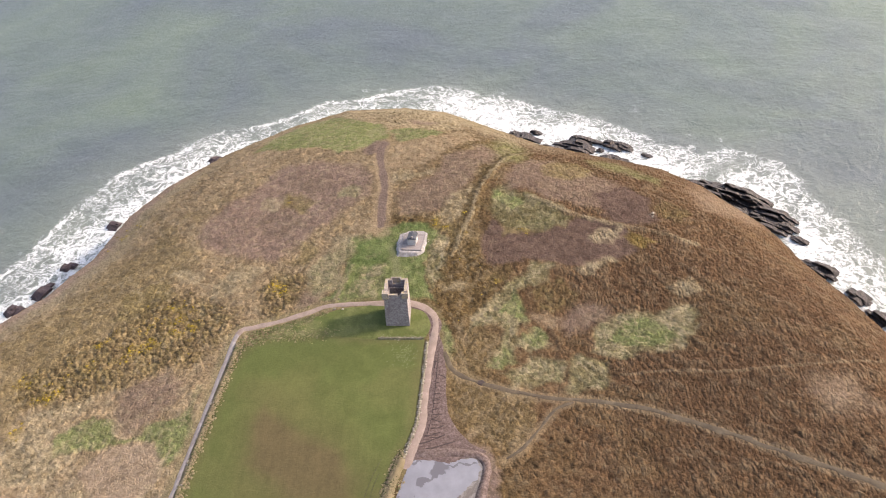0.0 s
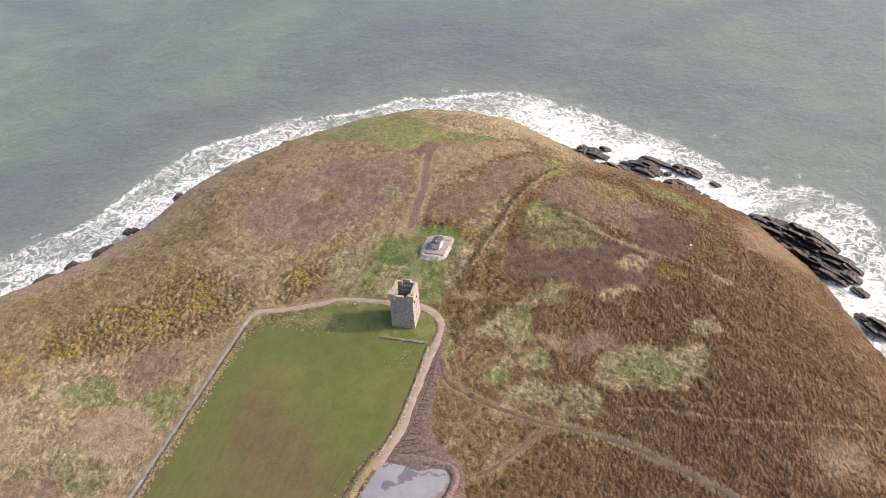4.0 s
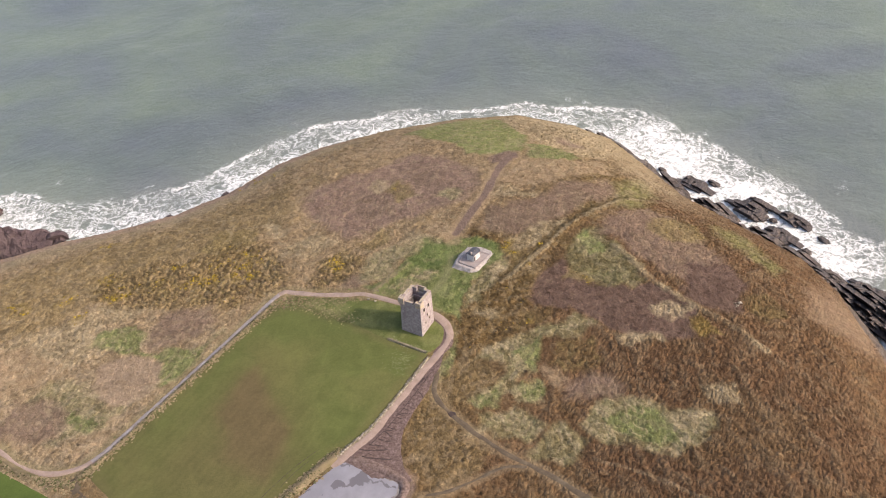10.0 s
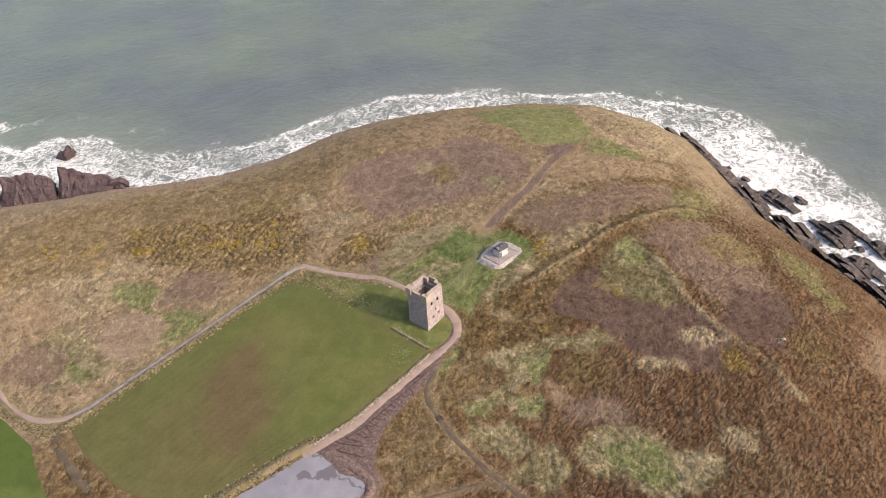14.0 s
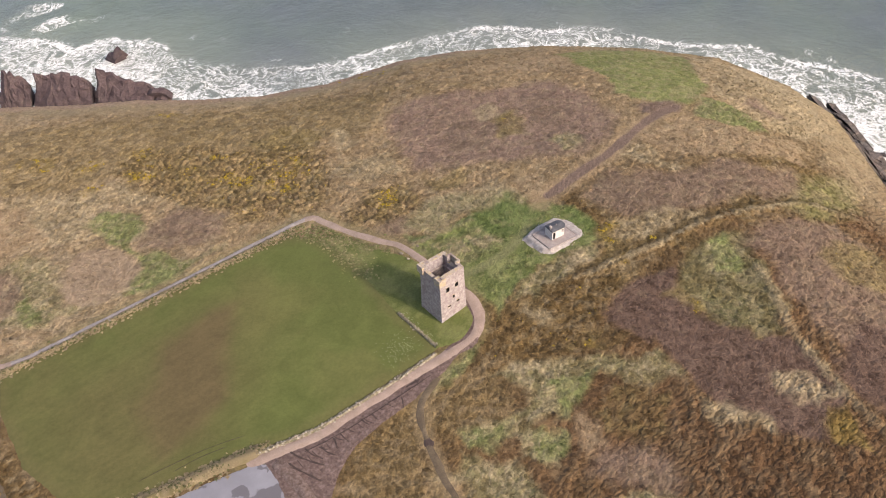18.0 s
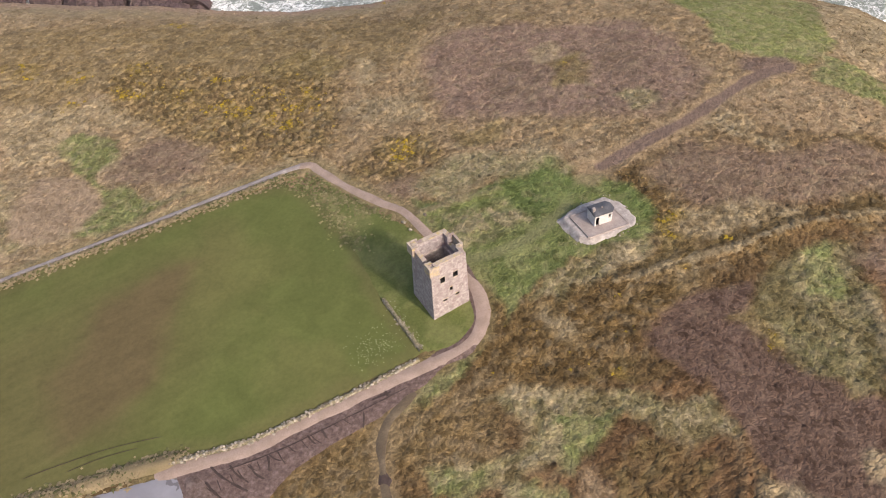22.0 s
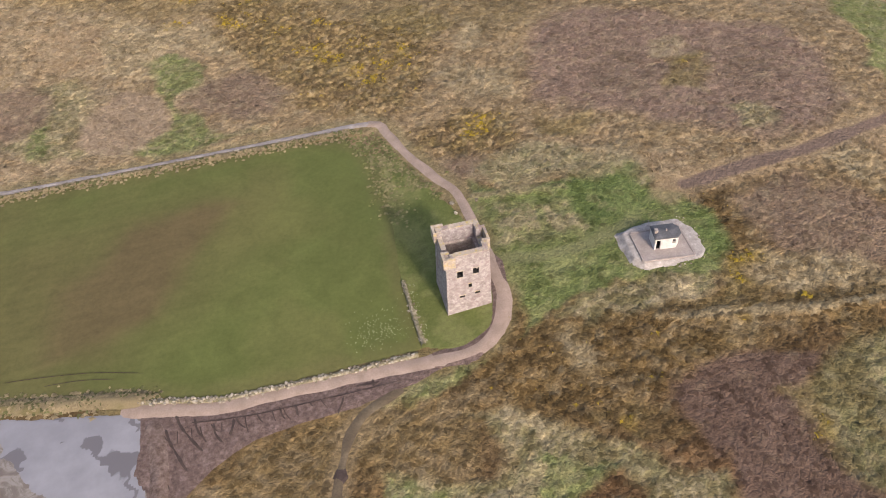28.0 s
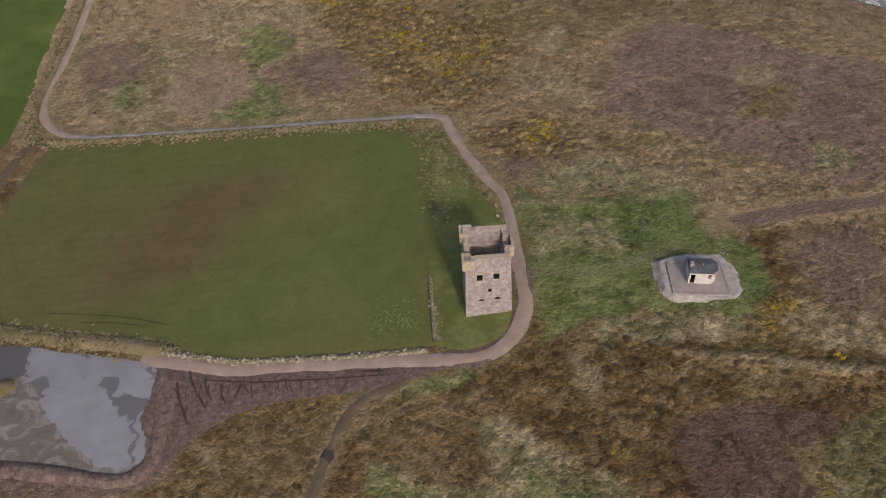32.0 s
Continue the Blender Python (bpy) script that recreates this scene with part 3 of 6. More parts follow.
    ("meadow", [(-3.9, -18.2), (0.7, -19.2), (6.3, -23.6), (12.1, -27.8), (18.9, -35.4), (18.4, -39.6), (13, -38), (11, -33), (6.1, -29), (0.6, -29.4), (-5.4, -31.4), (-6.8, -37.6), (-10.8, -33.6), (-9.4, -28.2), (-14.4, -25.6), (-15, -23.6), (-8, -26.4), (0.6, -25.4), (-2.6, -21.6)]),
    ("green", [(2.9, -26.4), (8.6, -30.6), (5, -32.4), (-1.2, -33), (-1.9, -30.2)]), ("green", [(-14.4, -23.8), (-8.6, -28), (-10.8, -30), (-15.4, -26)]), ("green", [(-7.7, -32.3), (-3, -32.7), (-5.1, -36.4), (-9.2, -36.5)]),
    ("dark", [(2.8, -35), (9, -33.8), (12.6, -36.6), (13.6, -42), (9.6, -46.6), (4.9, -44.5), (1.2, -39)]), ("dark", [(8, -23.4), (14.2, -21.2), (19, -24.3), (20, -27.4), (17.5, -29.6), (12.1, -26.4)]),
    ("dark", [(-8.6, -29), (-5, -28.6), (-4.6, -30.8), (-7.6, -31.4)]), ("straw", [(-3.9, -17.9), (0.7, -18.9), (6.3, -23.2), (5.4, -24.6), (0.6, -21)]),
    ("tan", [(0, -34), (1.9, -34.3), (-0.3, -40.2), (-3.2, -40), (-2.8, -37.2)]), ("dusky", [(-1.3, -40.1), (3.9, -43.9), (5.6, -53.5), (0.6, -55), (-3.5, -48), (-4.7, -42.7)]),
    ("straw", [(16.7, -46.5), (21.4, -49.2), (20.6, -51.8), (21.6, -55.7), (20.8, -57.2), (16.9, -53.1), (14.8, -48.2)]), ("pale", [(29.6, -51), (33.6, -54), (33.4, -60), (28, -58), (26.7, -54.4)]),
    ("mustard", [(29.8, -60.4), (33, -64), (30.4, -68.4), (26.6, -64)]), ("straw", [(10.7, -70.4), (14.9, -75.9), (10.2, -78.1), (7, -72.5)]),
    ("meadow", [(-10, -50), (-3, -50), (2.6, -56), (3, -66), (4, -73), (-1, -75), (-7, -71), (-12, -64), (-13, -55)]),
    ("green", [(-6.4, -53), (-1.5, -55.2), (0.4, -62), (-0.6, -68), (-5.4, -69), (-9.8, -65), (-9.6, -58)]), ("straw", [(-0.4, -64), (2.4, -66), (3.2, -72), (-2, -73), (-2.6, -68)]),
    ("meadow", [(-24, -44), (-20, -40), (-12, -44), (-13, -52), (-20, -50)]), ("meadow", [(-23, -27), (-18, -25), (-12, -33), (-14, -42), (-19, -38)]),
    ("cliff_tan", [(-19.4, -97.5), (-20, -106), (-30.9, -109.7), (-32.4, -98.3), (-25, -95)]), ("cliff_tan", [(-24.8, -97.1), (-22.7, -102.8), (-29.8, -101.6), (-31.4, -98.3)]),
    ("cliff_green", [(66, -27), (79, -24), (93, -28), (84, -36), (76, -36), (67, -31.4)]), ("cliff_green", [(76.7, -55), (78, -62), (67, -77), (61, -75), (66, -65), (72, -58)]), ("olive", [(60, -40), (68, -42), (72, -52), (66, -56), (58, -48)]),
    ("dark", [(40.4, -72), (45.6, -71.1), (50.5, -76.2), (45, -81.4), (37.6, -79)]), ("cliff_tan", [(48, -88), (60, -84), (68, -90), (56, -101), (46, -106)]),
]


WARP = {"x": None, "w": None}


def warped(x, y):
    """Ragged edges: the plan, pushed about by a metre or two."""
    if WARP["x"] is not x:
        WARP["x"] = x
        WARP["w"] = (x + (fbm(x, y, 5.0, 40, 4) - 0.5) * 6.0, y + (fbm(x, y, 5.0, 46, 4) - 0.5) * 6.0)
    return WARP["w"]


def stand(x, y, outline, edge):
    """1 inside a ragged stand of growth, 0 outside."""
    wx, wy = warped(x, y)
    px, py = [p[0] for p in outline], [p[1] for p in outline]
    k = (wx > min(px) - edge) & (wx < max(px) + edge) & (wy > min(py) - edge) & (wy < max(py) + edge)
    out = np.zeros(x.shape)
    if k.any():
        out[k] = smooth(-edge, edge, poly_dist(wx[k], wy[k], outline))
    return out


def blob(x, y, cx, cy, rx, ry, turn=0.0, edge=0.35):
    """1 inside a ragged oval patch, 0 outside."""
    c, s = math.cos(radians(turn)), math.sin(radians(turn))
    wx, wy = warped(x, y)
    u, v = ((wx - cx) * c + (wy - cy) * s) / rx, ((wy - cy) * c - (wx - cx) * s) / ry
    return 1 - smooth(1 - edge, 1 + edge, np.sqrt(u * u + v * v))


def lay(col, colour, amount):
    return col + (colour - col) * amount[..., None]


def cover(x, y, d):
    """Colour of the vegetation by place."""
    n1, n2, n3, n4 = fbm(x, y, 26, 1), fbm(x, y, 9, 5), fbm(x, y, 3.2, 9), fbm(x, y, 1.3, 13, 3)
    col = np.zeros(x.shape + (3,)) + HEATH
    # paler dead growth on the seaward north and east, brown bracken on the south
    col = lay(col, NORTH, smooth(0, 30, y + 0.30 * x - 4 + (n2 - 0.5) * 14))
    col = lay(col, SOUTH, smooth(-16, -36, y - 0.05 * x) * 0.85)
    col = lay(col, np.array((0.078, 0.044, 0.024)), smooth(-36, -60, y) * smooth(40, 10, x) * (0.3 + 0.6 * n2))
    northern = smooth(-25, 5, y + 0.3 * x)
    col = lay(col, OLIVE, smooth(0.52, 0.66, n2 * 0.5 + n1 * 0.5) * (0.12 + 0.3 * northern))
    col = lay(col, np.array((0.228, 0.174, 0.112)), smooth(-8, -45, x) * smooth(40, 50, y) * (0.25 + 0.65 * smooth(0.42, 0.58, n3 * 0.5 + n4 * 0.5)))
    col = lay(col, PALE, smooth(0.50, 0.66, n3 * 0.6 + n4 * 0.4) * (0.12 + 0.33 * northern))
    comb, south_slope = rows(x, y)
    col = lay(col, PALE * 0.72, smooth(0.54, 0.70, comb) * south_slope * 0.25)
    for kind, outline in STANDS:
        colour, amount, edge, tuft_colour, tuft_amount, level = KINDS[kind]
        m = stand(x, y, outline, edge)
        if level < 0.15:
            m = m * (0.65 + 0.35 * smooth(0.40, 0.56, n3 * 0.5 + n4 * 0.5))
        k = m > 0.003
        if k.any():
            here = lay(np.zeros(m[k].shape + (3,)) + colour, tuft_colour, smooth(0.46, 0.62, n4[k] * 0.65 + n3[k] * 0.35) * tuft_amount)
            col[k] = lay(col[k], here, m[k] * amount)
    # clump by clump, some paler
    own = clumps(x + (n4 - 0.5) * 1.6, y + (n3 - 0.5) * 1.6, 1.7, 83)[1]
    soft = (1 - 0.65 * np.clip(calm(x, y), 0, 1)) * (1 - 0.55 * south_slope)
    col = col * (0.98 + (own - 0.5) * 0.44 * soft)[..., None]
    vein = smooth(0.055, 0.015, np.abs(fbm(x, y, 3.4, 97, 3) - 0.5)) * in_kind(x, y, "meadow")
    col = lay(col, STRAW, vein * 0.5)
    col = lay(col, STRAW * 0.85, smooth(0.90, 0.93, clumps(x, y, 1.1, 87)[1]) * 0.38 * soft * (0.45 + 0.55 * northern))
    col = lay(col, np.array((0.200, 0.140, 0.035)), flowering(x, y) * 0.35)
    # paler slope towards the edge, then rock
    col = lay(col, np.array((0.232, 0.186, 0.118)), smooth(16 + 10 * smooth(70, 95, x), 3 + 4 * smooth(70, 95, x), d + (n2 - 0.5) * 8) * (0.4 + 0.4 * n3) * smooth(-62, -25, y) * (1 - 0.8 * smooth(70, 82, x) * smooth(8, 20, y)))
    col = lay(col, BARE * 1.15, smooth(7.5, 2.0, d + (n3 - 0.5) * 4) * smooth(40, 80, y) * smooth(90, 70, x) * 0.75)
    col = lay(col, ROCKC, smooth(0.5, -4, d + (n2 - 0.5) * 5))
    near = line_dist(x, y, FOOTPATH)
    col = lay(col, np.array((0.135, 0.120, 0.06)), smooth(3.2, 1.2, near) * 0.4)
    col = lay(col, np.array((0.078, 0.056, 0.026)), smooth(1.3, 0.4, line_dist(x, y - 1.6, BANK_A) + (n4 - 0.5) * 1.4) * 0.55)
    for bank, w, much in ((BANK_A, 0.8, 0.75), (BANK_B, 1.5, 0.72), (BANK_C, 0.9, 0.75)):
        col = lay(col, STRAW * 0.76, smooth(w, 0.25, line_dist(x, y, bank) + (n4 - 0.5) * 1.8) * much * (0.4 + 0.6 * smooth(0.4, 0.55, n2)))
    col = lay(col, PALE * 1.1, smooth(0.7, 0.2, line_dist(x, y, TRAIL) + (n3 - 0.5) * 0.7) * 0.35)
    col = lay(col, PALE * 0.95, smooth(2.2, 1.0, np.minimum(line_dist(x, y, TRACK), line_dist(x, y, BRANCH) + 0.4) + (n4 - 0.5) * 1.2) * 0.4)
    trodden = np.array((0.132, 0.092, 0.074))
    col = lay(col, TAN, smooth(3.4, 1.5, line_dist(x, y, EAST_PATH[12:]) + (n3 - 0.5) * 2.0) * 0.6)
    col = lay(col, trodden, smooth(1.4, 0.8, line_dist(x, y, EAST_PATH[15:]) + (n3 - 0.5) * 1.0) * 0.95)
    col = lay(col, trodden, blob(x, y, 77, 13, 5, 3.2, -10, 0.3) * 0.9)
    col = lay(col, np.array((0.136, 0.134, 0.066)), smooth(1.5, 0.4, line_dist(x, y, WORN[:18]) + (n3 - 0.5) * 0.8) * 0.8)
    return col


FLOWERS = [(5, 60, 3.6, 2.2, -20), (-0.5, 57, 4.6, 2.2, -20), (-3, 53, 3, 1.8, 0), (-10.5, 65.5, 3.2, 2.2, -30), (-7.6, 62.6, 2.4, 1.6, 0), (-23, 83.5, 3.8, 2.2, -30), (-20, 90.5, 4, 1.8, -30), (-35, 86, 3, 1.5, 0),
           (-8, 75.6, 3.4, 1.6, -30), (-0.8, 65, 2.6, 1.8, 0), (12, 33, 2.6, 1.8, 0), (-17, 74.6, 2.6, 1.6, 0), (-42.4, 103.6, 5, 2.2, -30), (-32.5, 94, 3.4, 1.6, 0), (-7.3, 104.6, 4, 1.6, -20), (44, 88, 6, 2, -30),
           (36.6, -8.2, 1.9, 1.5, 0), (34.5, -12, 1.4, 1.3, 0), (39, -16, 1.6, 0.9, -15), (33, -16.4, 1.3, 0.8, 0), (13.7, -24.3, 1.3, 1.3, 0), (31.5, -34.3, 1.9, 1.4, 0), (50, 36, 2, 1.4, 0)]


def flowering(x, y):
    """1 where the gorse is in flower."""
    f = np.zeros(x.shape)
    for spot in FLOWERS:
        f = np.maximum(f, blob(x, y, *spot, 0.6))
    return f * smooth(0.36, 0.52, fbm(x, y, 1.6, 89, 2))


def rows(x, y):
    """Bracken combed into short rows across the southern slope."""
    u, v = x * 0.77 - y * 0.64, x * 0.64 + y * 0.77
    u = u + (fbm(x, y, 14, 35, 2) - 0.5) * 9
    return fbm(u, v * 0.5, 1.5, 29, 2), smooth(-24, -54, y - 0.1 * x)


def calm(x, y):
    """1 in level stands of fine growth, below 0 where bushes stand up."""
    c = np.zeros(x.shape)
    for kind, outline in STANDS:
        edge, level = KINDS[kind][2], KINDS[kind][5]
        if level:
            m = stand(x, y, outline, edge)
            c = c + (level - c) * m
    trod = smooth(2.4, 0.9, np.minimum(line_dist(x, y, EAST_PATH), line_dist(x, y, WORN)))
    return c + (1 - c) * trod


def in_kind(x, y, *kinds):
    """1 within the stands of those kinds."""
    c = np.zeros(x.shape)
    for kind, outline in STANDS:
        if kind in kinds:
            c = np.maximum(c, stand(x, y, outline, KINDS[kind][2]))
    return c


def rough_height(x, y, d):
    """Height of bracken, heather and tussocks over the smooth ground; flat where it is trodden or mown."""
    h = (fbm(x, y, 1.4, 21, 2) - 0.45) * 0.48 + (fbm(x + 0.6 * y, y, 3.6, 23, 2) - 0.5) * 0.40 + (fbm(x, y, 9.0, 25, 2) - 0.5) * 0.8
    h = h + (smooth(0.0, 0.07, np.abs(fbm(x + 0.4 * y, y, 2.8, 27, 2) - 0.5)) - 0.8) * 0.22
    keep = smooth(1.0, 2.6, line_dist(x, y, FOOTPATH)) * smooth(0.6, 2.0, line_dist(x, y, TRACK)) * smooth(0.5, 1.8, line_dist(x, y, BRANCH))
    keep = keep * smooth(0.8, 2.6, line_dist(x, y, EAST_PATH)) * smooth(0.5, 1.8, line_dist(x, y, WORN))
    comb, south_slope = rows(x, y)
    h = h * (1 - 0.65 * south_slope) * (1 - 0.3 * smooth(0, -12, y)) + (comb - 0.5) * 0.6 * south_slope
    h = h * (1 - 0.75 * calm(x, y)) * (1 - 0.6 * smooth(15, 6, d)) * (1 - 0.38 * smooth(-5, 25, y + 0.3 * x))
    body, own = clumps(x + (fbm(x, y, 2.0, 84, 2) - 0.5) * 1.6, y + (fbm(x, y, 2.0, 85, 2) - 0.5) * 1.6, 1.7, 83)
    c = calm(x, y)
    h = h + (smooth(0, 1, body) * (0.7 + 0.6 * own) - 0.75) * (0.15 + 0.34 * np.clip(-c, 0, 1)) * (1 - 0.85 * np.clip(c, 0, 1)) * (1 + 0.2 * south_slope) * (1 - 0.5 * smooth(15, 6, d))
    for p in (FIELD, FIELD_B, LAWN, YARD, MUD, APRON):
        keep = keep * smooth(-0.3, -1.8, poly_dist(x, y, p))
    keep = np.where(d < 0, 0.4 + 0.6 * keep, keep)
    rocky = smooth(1, -4, d)
    h = h * keep + rocky * (fbm(x, y, 7.0, 33, 4) - 0.5) * 5.0
    for bank in (BANK_A, BANK_B, BANK_C):
        h = h + smooth(1.7, 0.2, line_dist(x, y, bank)) * 0.32
    return h, keep


def axis(fine0, fine1, step, far0, far1):
    a = list(np.arange(fine0, fine1, step))
    s, v = step, a[-1]
    while v < far1:
        s *= 1.12
        v += s
        a.append(min(v, far1))
    s, v, pre = step, fine0, []
    while v > far0:
        s *= 1.12
        v -= s
        pre.append(max(v, far0))
    return np.array(pre[::-1] + a)


gx, gy = axis(-90, 132, 0.35, -2500, 160), axis(-130, 150, 0.35, -1000, 1500)
X, Y = np.meshgrid(gx, gy)
D = poly_dist(X, Y, RIM)
H, KEEP = rough_height(X, Y, D)
Z = land(X, Y, D) + H
COV = cover(X, Y, D)
LEVEL = calm(X, Y)
GROWTH = np.stack([rows(X, Y)[1] * np.clip(1 - 1.2 * LEVEL, 0, 1) * (1 - in_kind(X, Y, "meadow", "green", "mossy")), np.clip(-1.6 * LEVEL, 0, 1), np.clip(LEVEL, 0, 1)], -1)
ground = new("ground", shade_smooth(mesh_np("ground", np.stack([X, Y, Z], -1).reshape(-1, 3), grid_faces(len(gx), len(gy)), M_GROUND, COV.reshape(-1, 3), GROWTH.reshape(-1, 3))))
tagged(ground, "brown heath and bracken headland sloping to rocky edges", "ground", kind="structure")

# ---- sea ----
def sea_material():
    m, nt, b = material("grey_green_sea", 0.16, 0.5)
    at = nt.nodes.new("ShaderNodeAttribute")
    at.attribute_name = "cover"
    pos = nt.nodes.new("ShaderNodeNewGeometry").outputs["Position"]
    big = ramp(nt, noise_tex(nt, 0.010, 4, 0.55, 0.8), [(0.36, (0.078, 0.088, 0.097)), (0.5, (0.094, 0.112, 0.098)), (0.64, (0.112, 0.136, 0.100))])
    mid = ramp(nt, noise_tex(nt, 0.06, 5, 0.65, 0.5), [(0.3, grey(0.85)), (0.7, grey(1.15))])
    water = mix(nt, "MULTIPLY", 1.0, big, mid)
    lace = noise_tex(nt, 0.24, 10, 0.74, 1.6)
    veil = ramp(nt, noise_tex(nt, 0.20, 8, 0.6, 1.6), [(0.40, grey(0.0)), (0.5, grey(1.0)), (0.62, grey(0.0))])
    veil2 = ramp(nt, noise_tex(nt, 0.62, 8, 0.62, 1.4), [(0.38, grey(0.0)), (0.5, grey(1.0)), (0.62, grey(0.0))])
    sep = nt.nodes.new("ShaderNodeSeparateColor")
    nt.links.new(at.outputs["Color"], sep.inputs[0])

    def maths(op, a, c):
        n = nt.nodes.new("ShaderNodeMath")
        n.operation = op
        for s, v in zip(n.inputs, (a, c)):
            if isinstance(v, (int, float)):
                s.default_value = v
            else:
                nt.links.new(v, s)
        return n.outputs[0]
    w = maths("ADD", maths("MULTIPLY", lace, 0.35), maths("ADD", maths("MULTIPLY", veil, 0.38), maths("MULTIPLY", veil2, 0.27)))
    w = maths("ADD", maths("MULTIPLY", w, 2.0), -0.5)
    f = maths("ADD", maths("MULTIPLY", w, 0.5), maths("MULTIPLY", sep.outputs[0], 0.5))
    mask = ramp(nt, f, [(0.41, grey(0.0)), (0.52, grey(0.38)), (0.66, grey(1.0))])
    teal = mix(nt, "MIX", sep.outputs[1], water, (0.155, 0.166, 0.138))
    white = mix(nt, "MIX", ramp(nt, noise_tex(nt, 0.35, 8, 0.72, 1.5), [(0.35, grey(0.0)), (0.62, grey(1.0))]), (0.42, 0.425, 0.42), (0.78, 0.775, 0.76))
    c = mix(nt, "MIX", mask, teal, white)
    nt.links.new(c, b.inputs["Base Color"])
    rr = ramp(nt, mask, [(0.0, grey(0.34)), (1.0, grey(0.9))])
    nt.links.new(rr, b.inputs["Roughness"])
    bump(nt, b, noise_tex(nt, 0.30, 8, 0.68, 0.3), 0.7, 1.1)
    return m


sx, sy = axis(-60, 215, 1.4, -3900, 3900), axis(-190, 260, 1.4, -3900, 3900)
SX, SY = np.meshgrid(sx, sy)
# outer edge of the broken water
WASH = [(-400, 400), (-60, 290), (-30, 252), (-10, 228), (0, 207), (13, 203), (24, 187), (28.5, 166), (37, 153), (46, 145.5), (55, 137), (66, 133.5), (76, 132.5), (92, 128), (104, 124), (118, 118), (128, 105), (141, 91),
        (151, 71), (162, 56), (169, 46), (171, 32), (176, 18), (181, 2), (180, -12), (172, -27), (159, -46), (154, -58), (147, -71), (138, -84), (127, -92), (121, -104), (124, -115), (114, -131),
        (100, -133), (82, -139), (66, -144), (40, -152), (-20, -172), (-130, -195), (-400, -250)]
SD = -poly_dist(SX, SY, RIM)
IN = poly_dist(SX, SY, WASH) + 2.0 + (fbm(SX, SY, 11, 60, 3) - 0.5) * 8
south = smooth(15, -30, SY)
west_bay = smooth(60, 25, SX) * smooth(140, 155, SY)
streak = fbm(SX, SY, 14, 64, 4)
gaps = fbm(SX, SY, 22, 65, 3)
crest = np.exp(-((IN - 2.5) / 2.3) ** 2) * (0.72 - 0.25 * south) * smooth(0.30, 0.44, gaps)
lace = smooth(0, 4, IN) * (0.31 + 0.10 * south + 0.10 * west_bay)
inner = smooth(9, 16, IN + (streak - 0.5) * 16) * 0.20 * (1 - south) + smooth(6, 20, IN + (streak - 0.5) * 14) * 0.38 * south
inner = inner * (1 - 0.3 * west_bay) + smooth(38, 26, SD) * 0.24 * (1 - south)
dens = np.maximum(crest, lace + inner) + (streak - 0.5) * 0.5 * smooth(0, 6, IN)
# a tongue of open water behind a breaking wave on the south side
tongue = np.exp(-(((SX - 109 - (SY + 108) * -0.55) / 5.5) ** 2 + ((SY + 108) / 15) ** 2)) * south
dens = dens - 0.55 * tongue
flecks = smooth(0.68, 0.76, fbm(SX, SY, 6, 68, 3)) * smooth(-40, -4, IN) * 0.22
flecks = np.maximum(flecks, smooth(0.52, 0.66, fbm(SX * 0.7, SY * 1.5, 12, 69, 3)) * np.exp(-(((SX - 8) / 16) ** 2 + ((SY - 238) / 14) ** 2)) * 0.75)
dens = np.where(IN < 2, np.maximum(dens, flecks), dens)
dens = dens - 0.5 * smooth(1, -3, IN) * smooth(0.2, 0.05, flecks)
foam = np.stack([np.clip(dens, -1, 1.2), smooth(-26, 12, IN) * 0.75, np.zeros_like(SD)], -1)
SZ = SEA + (fbm(SX, SY, 18, 70, 3) - 0.5) * 0.9
sea = new("sea", shade_smooth(mesh_np("sea", np.stack([SX, SY, SZ], -1).reshape(-1, 3), grid_faces(len(sx), len(sy)), sea_material(), foam.reshape(-1, 3))))
tagged(sea, "grey-green sea with white surf round the headland", "sea", kind="structure")


# ---- sheets laid on the ground ----
def inside_sheet(name, outline, mat, step, lift, label, category, colour=None, wobble=0.5, kind="structure"):
    """A sheet over the ground inside an outline; its edge is trimmed to the outline."""
    xs = np.array([p[0] for p in outline])
    ys = np.array([p[1] for p in outline])
    ax, ay = np.arange(xs.min() - 1, xs.max() + 1.01, step), np.arange(ys.min() - 1, ys.max() + 1.01, step)
    x, y = np.meshgrid(ax, ay)
    d = poly_dist(x, y, outline) + (fbm(x, y, 2.2, 77, 3) - 0.5) * wobble
    f = grid_faces(len(ax), len(ay))
    keep = (d.ravel()[f] > 0).any(axis=1)
    f = f[keep]
    z = land(x, y) + lift - smooth(0.3, -0.5, d) * (lift + 0.12)
    used, idx = np.unique(f, return_inverse=True)
    v = np.stack([x, y, z], -1).reshape(-1, 3)[used]
    col = colour(v[:, 0], v[:, 1], d.ravel()[used]) if colour else None
    ob = new(name, shade_smooth(mesh_np(name, v, idx.reshape(-1, 4), mat, col)))
    return tagged(ob, label, category, kind=kind)


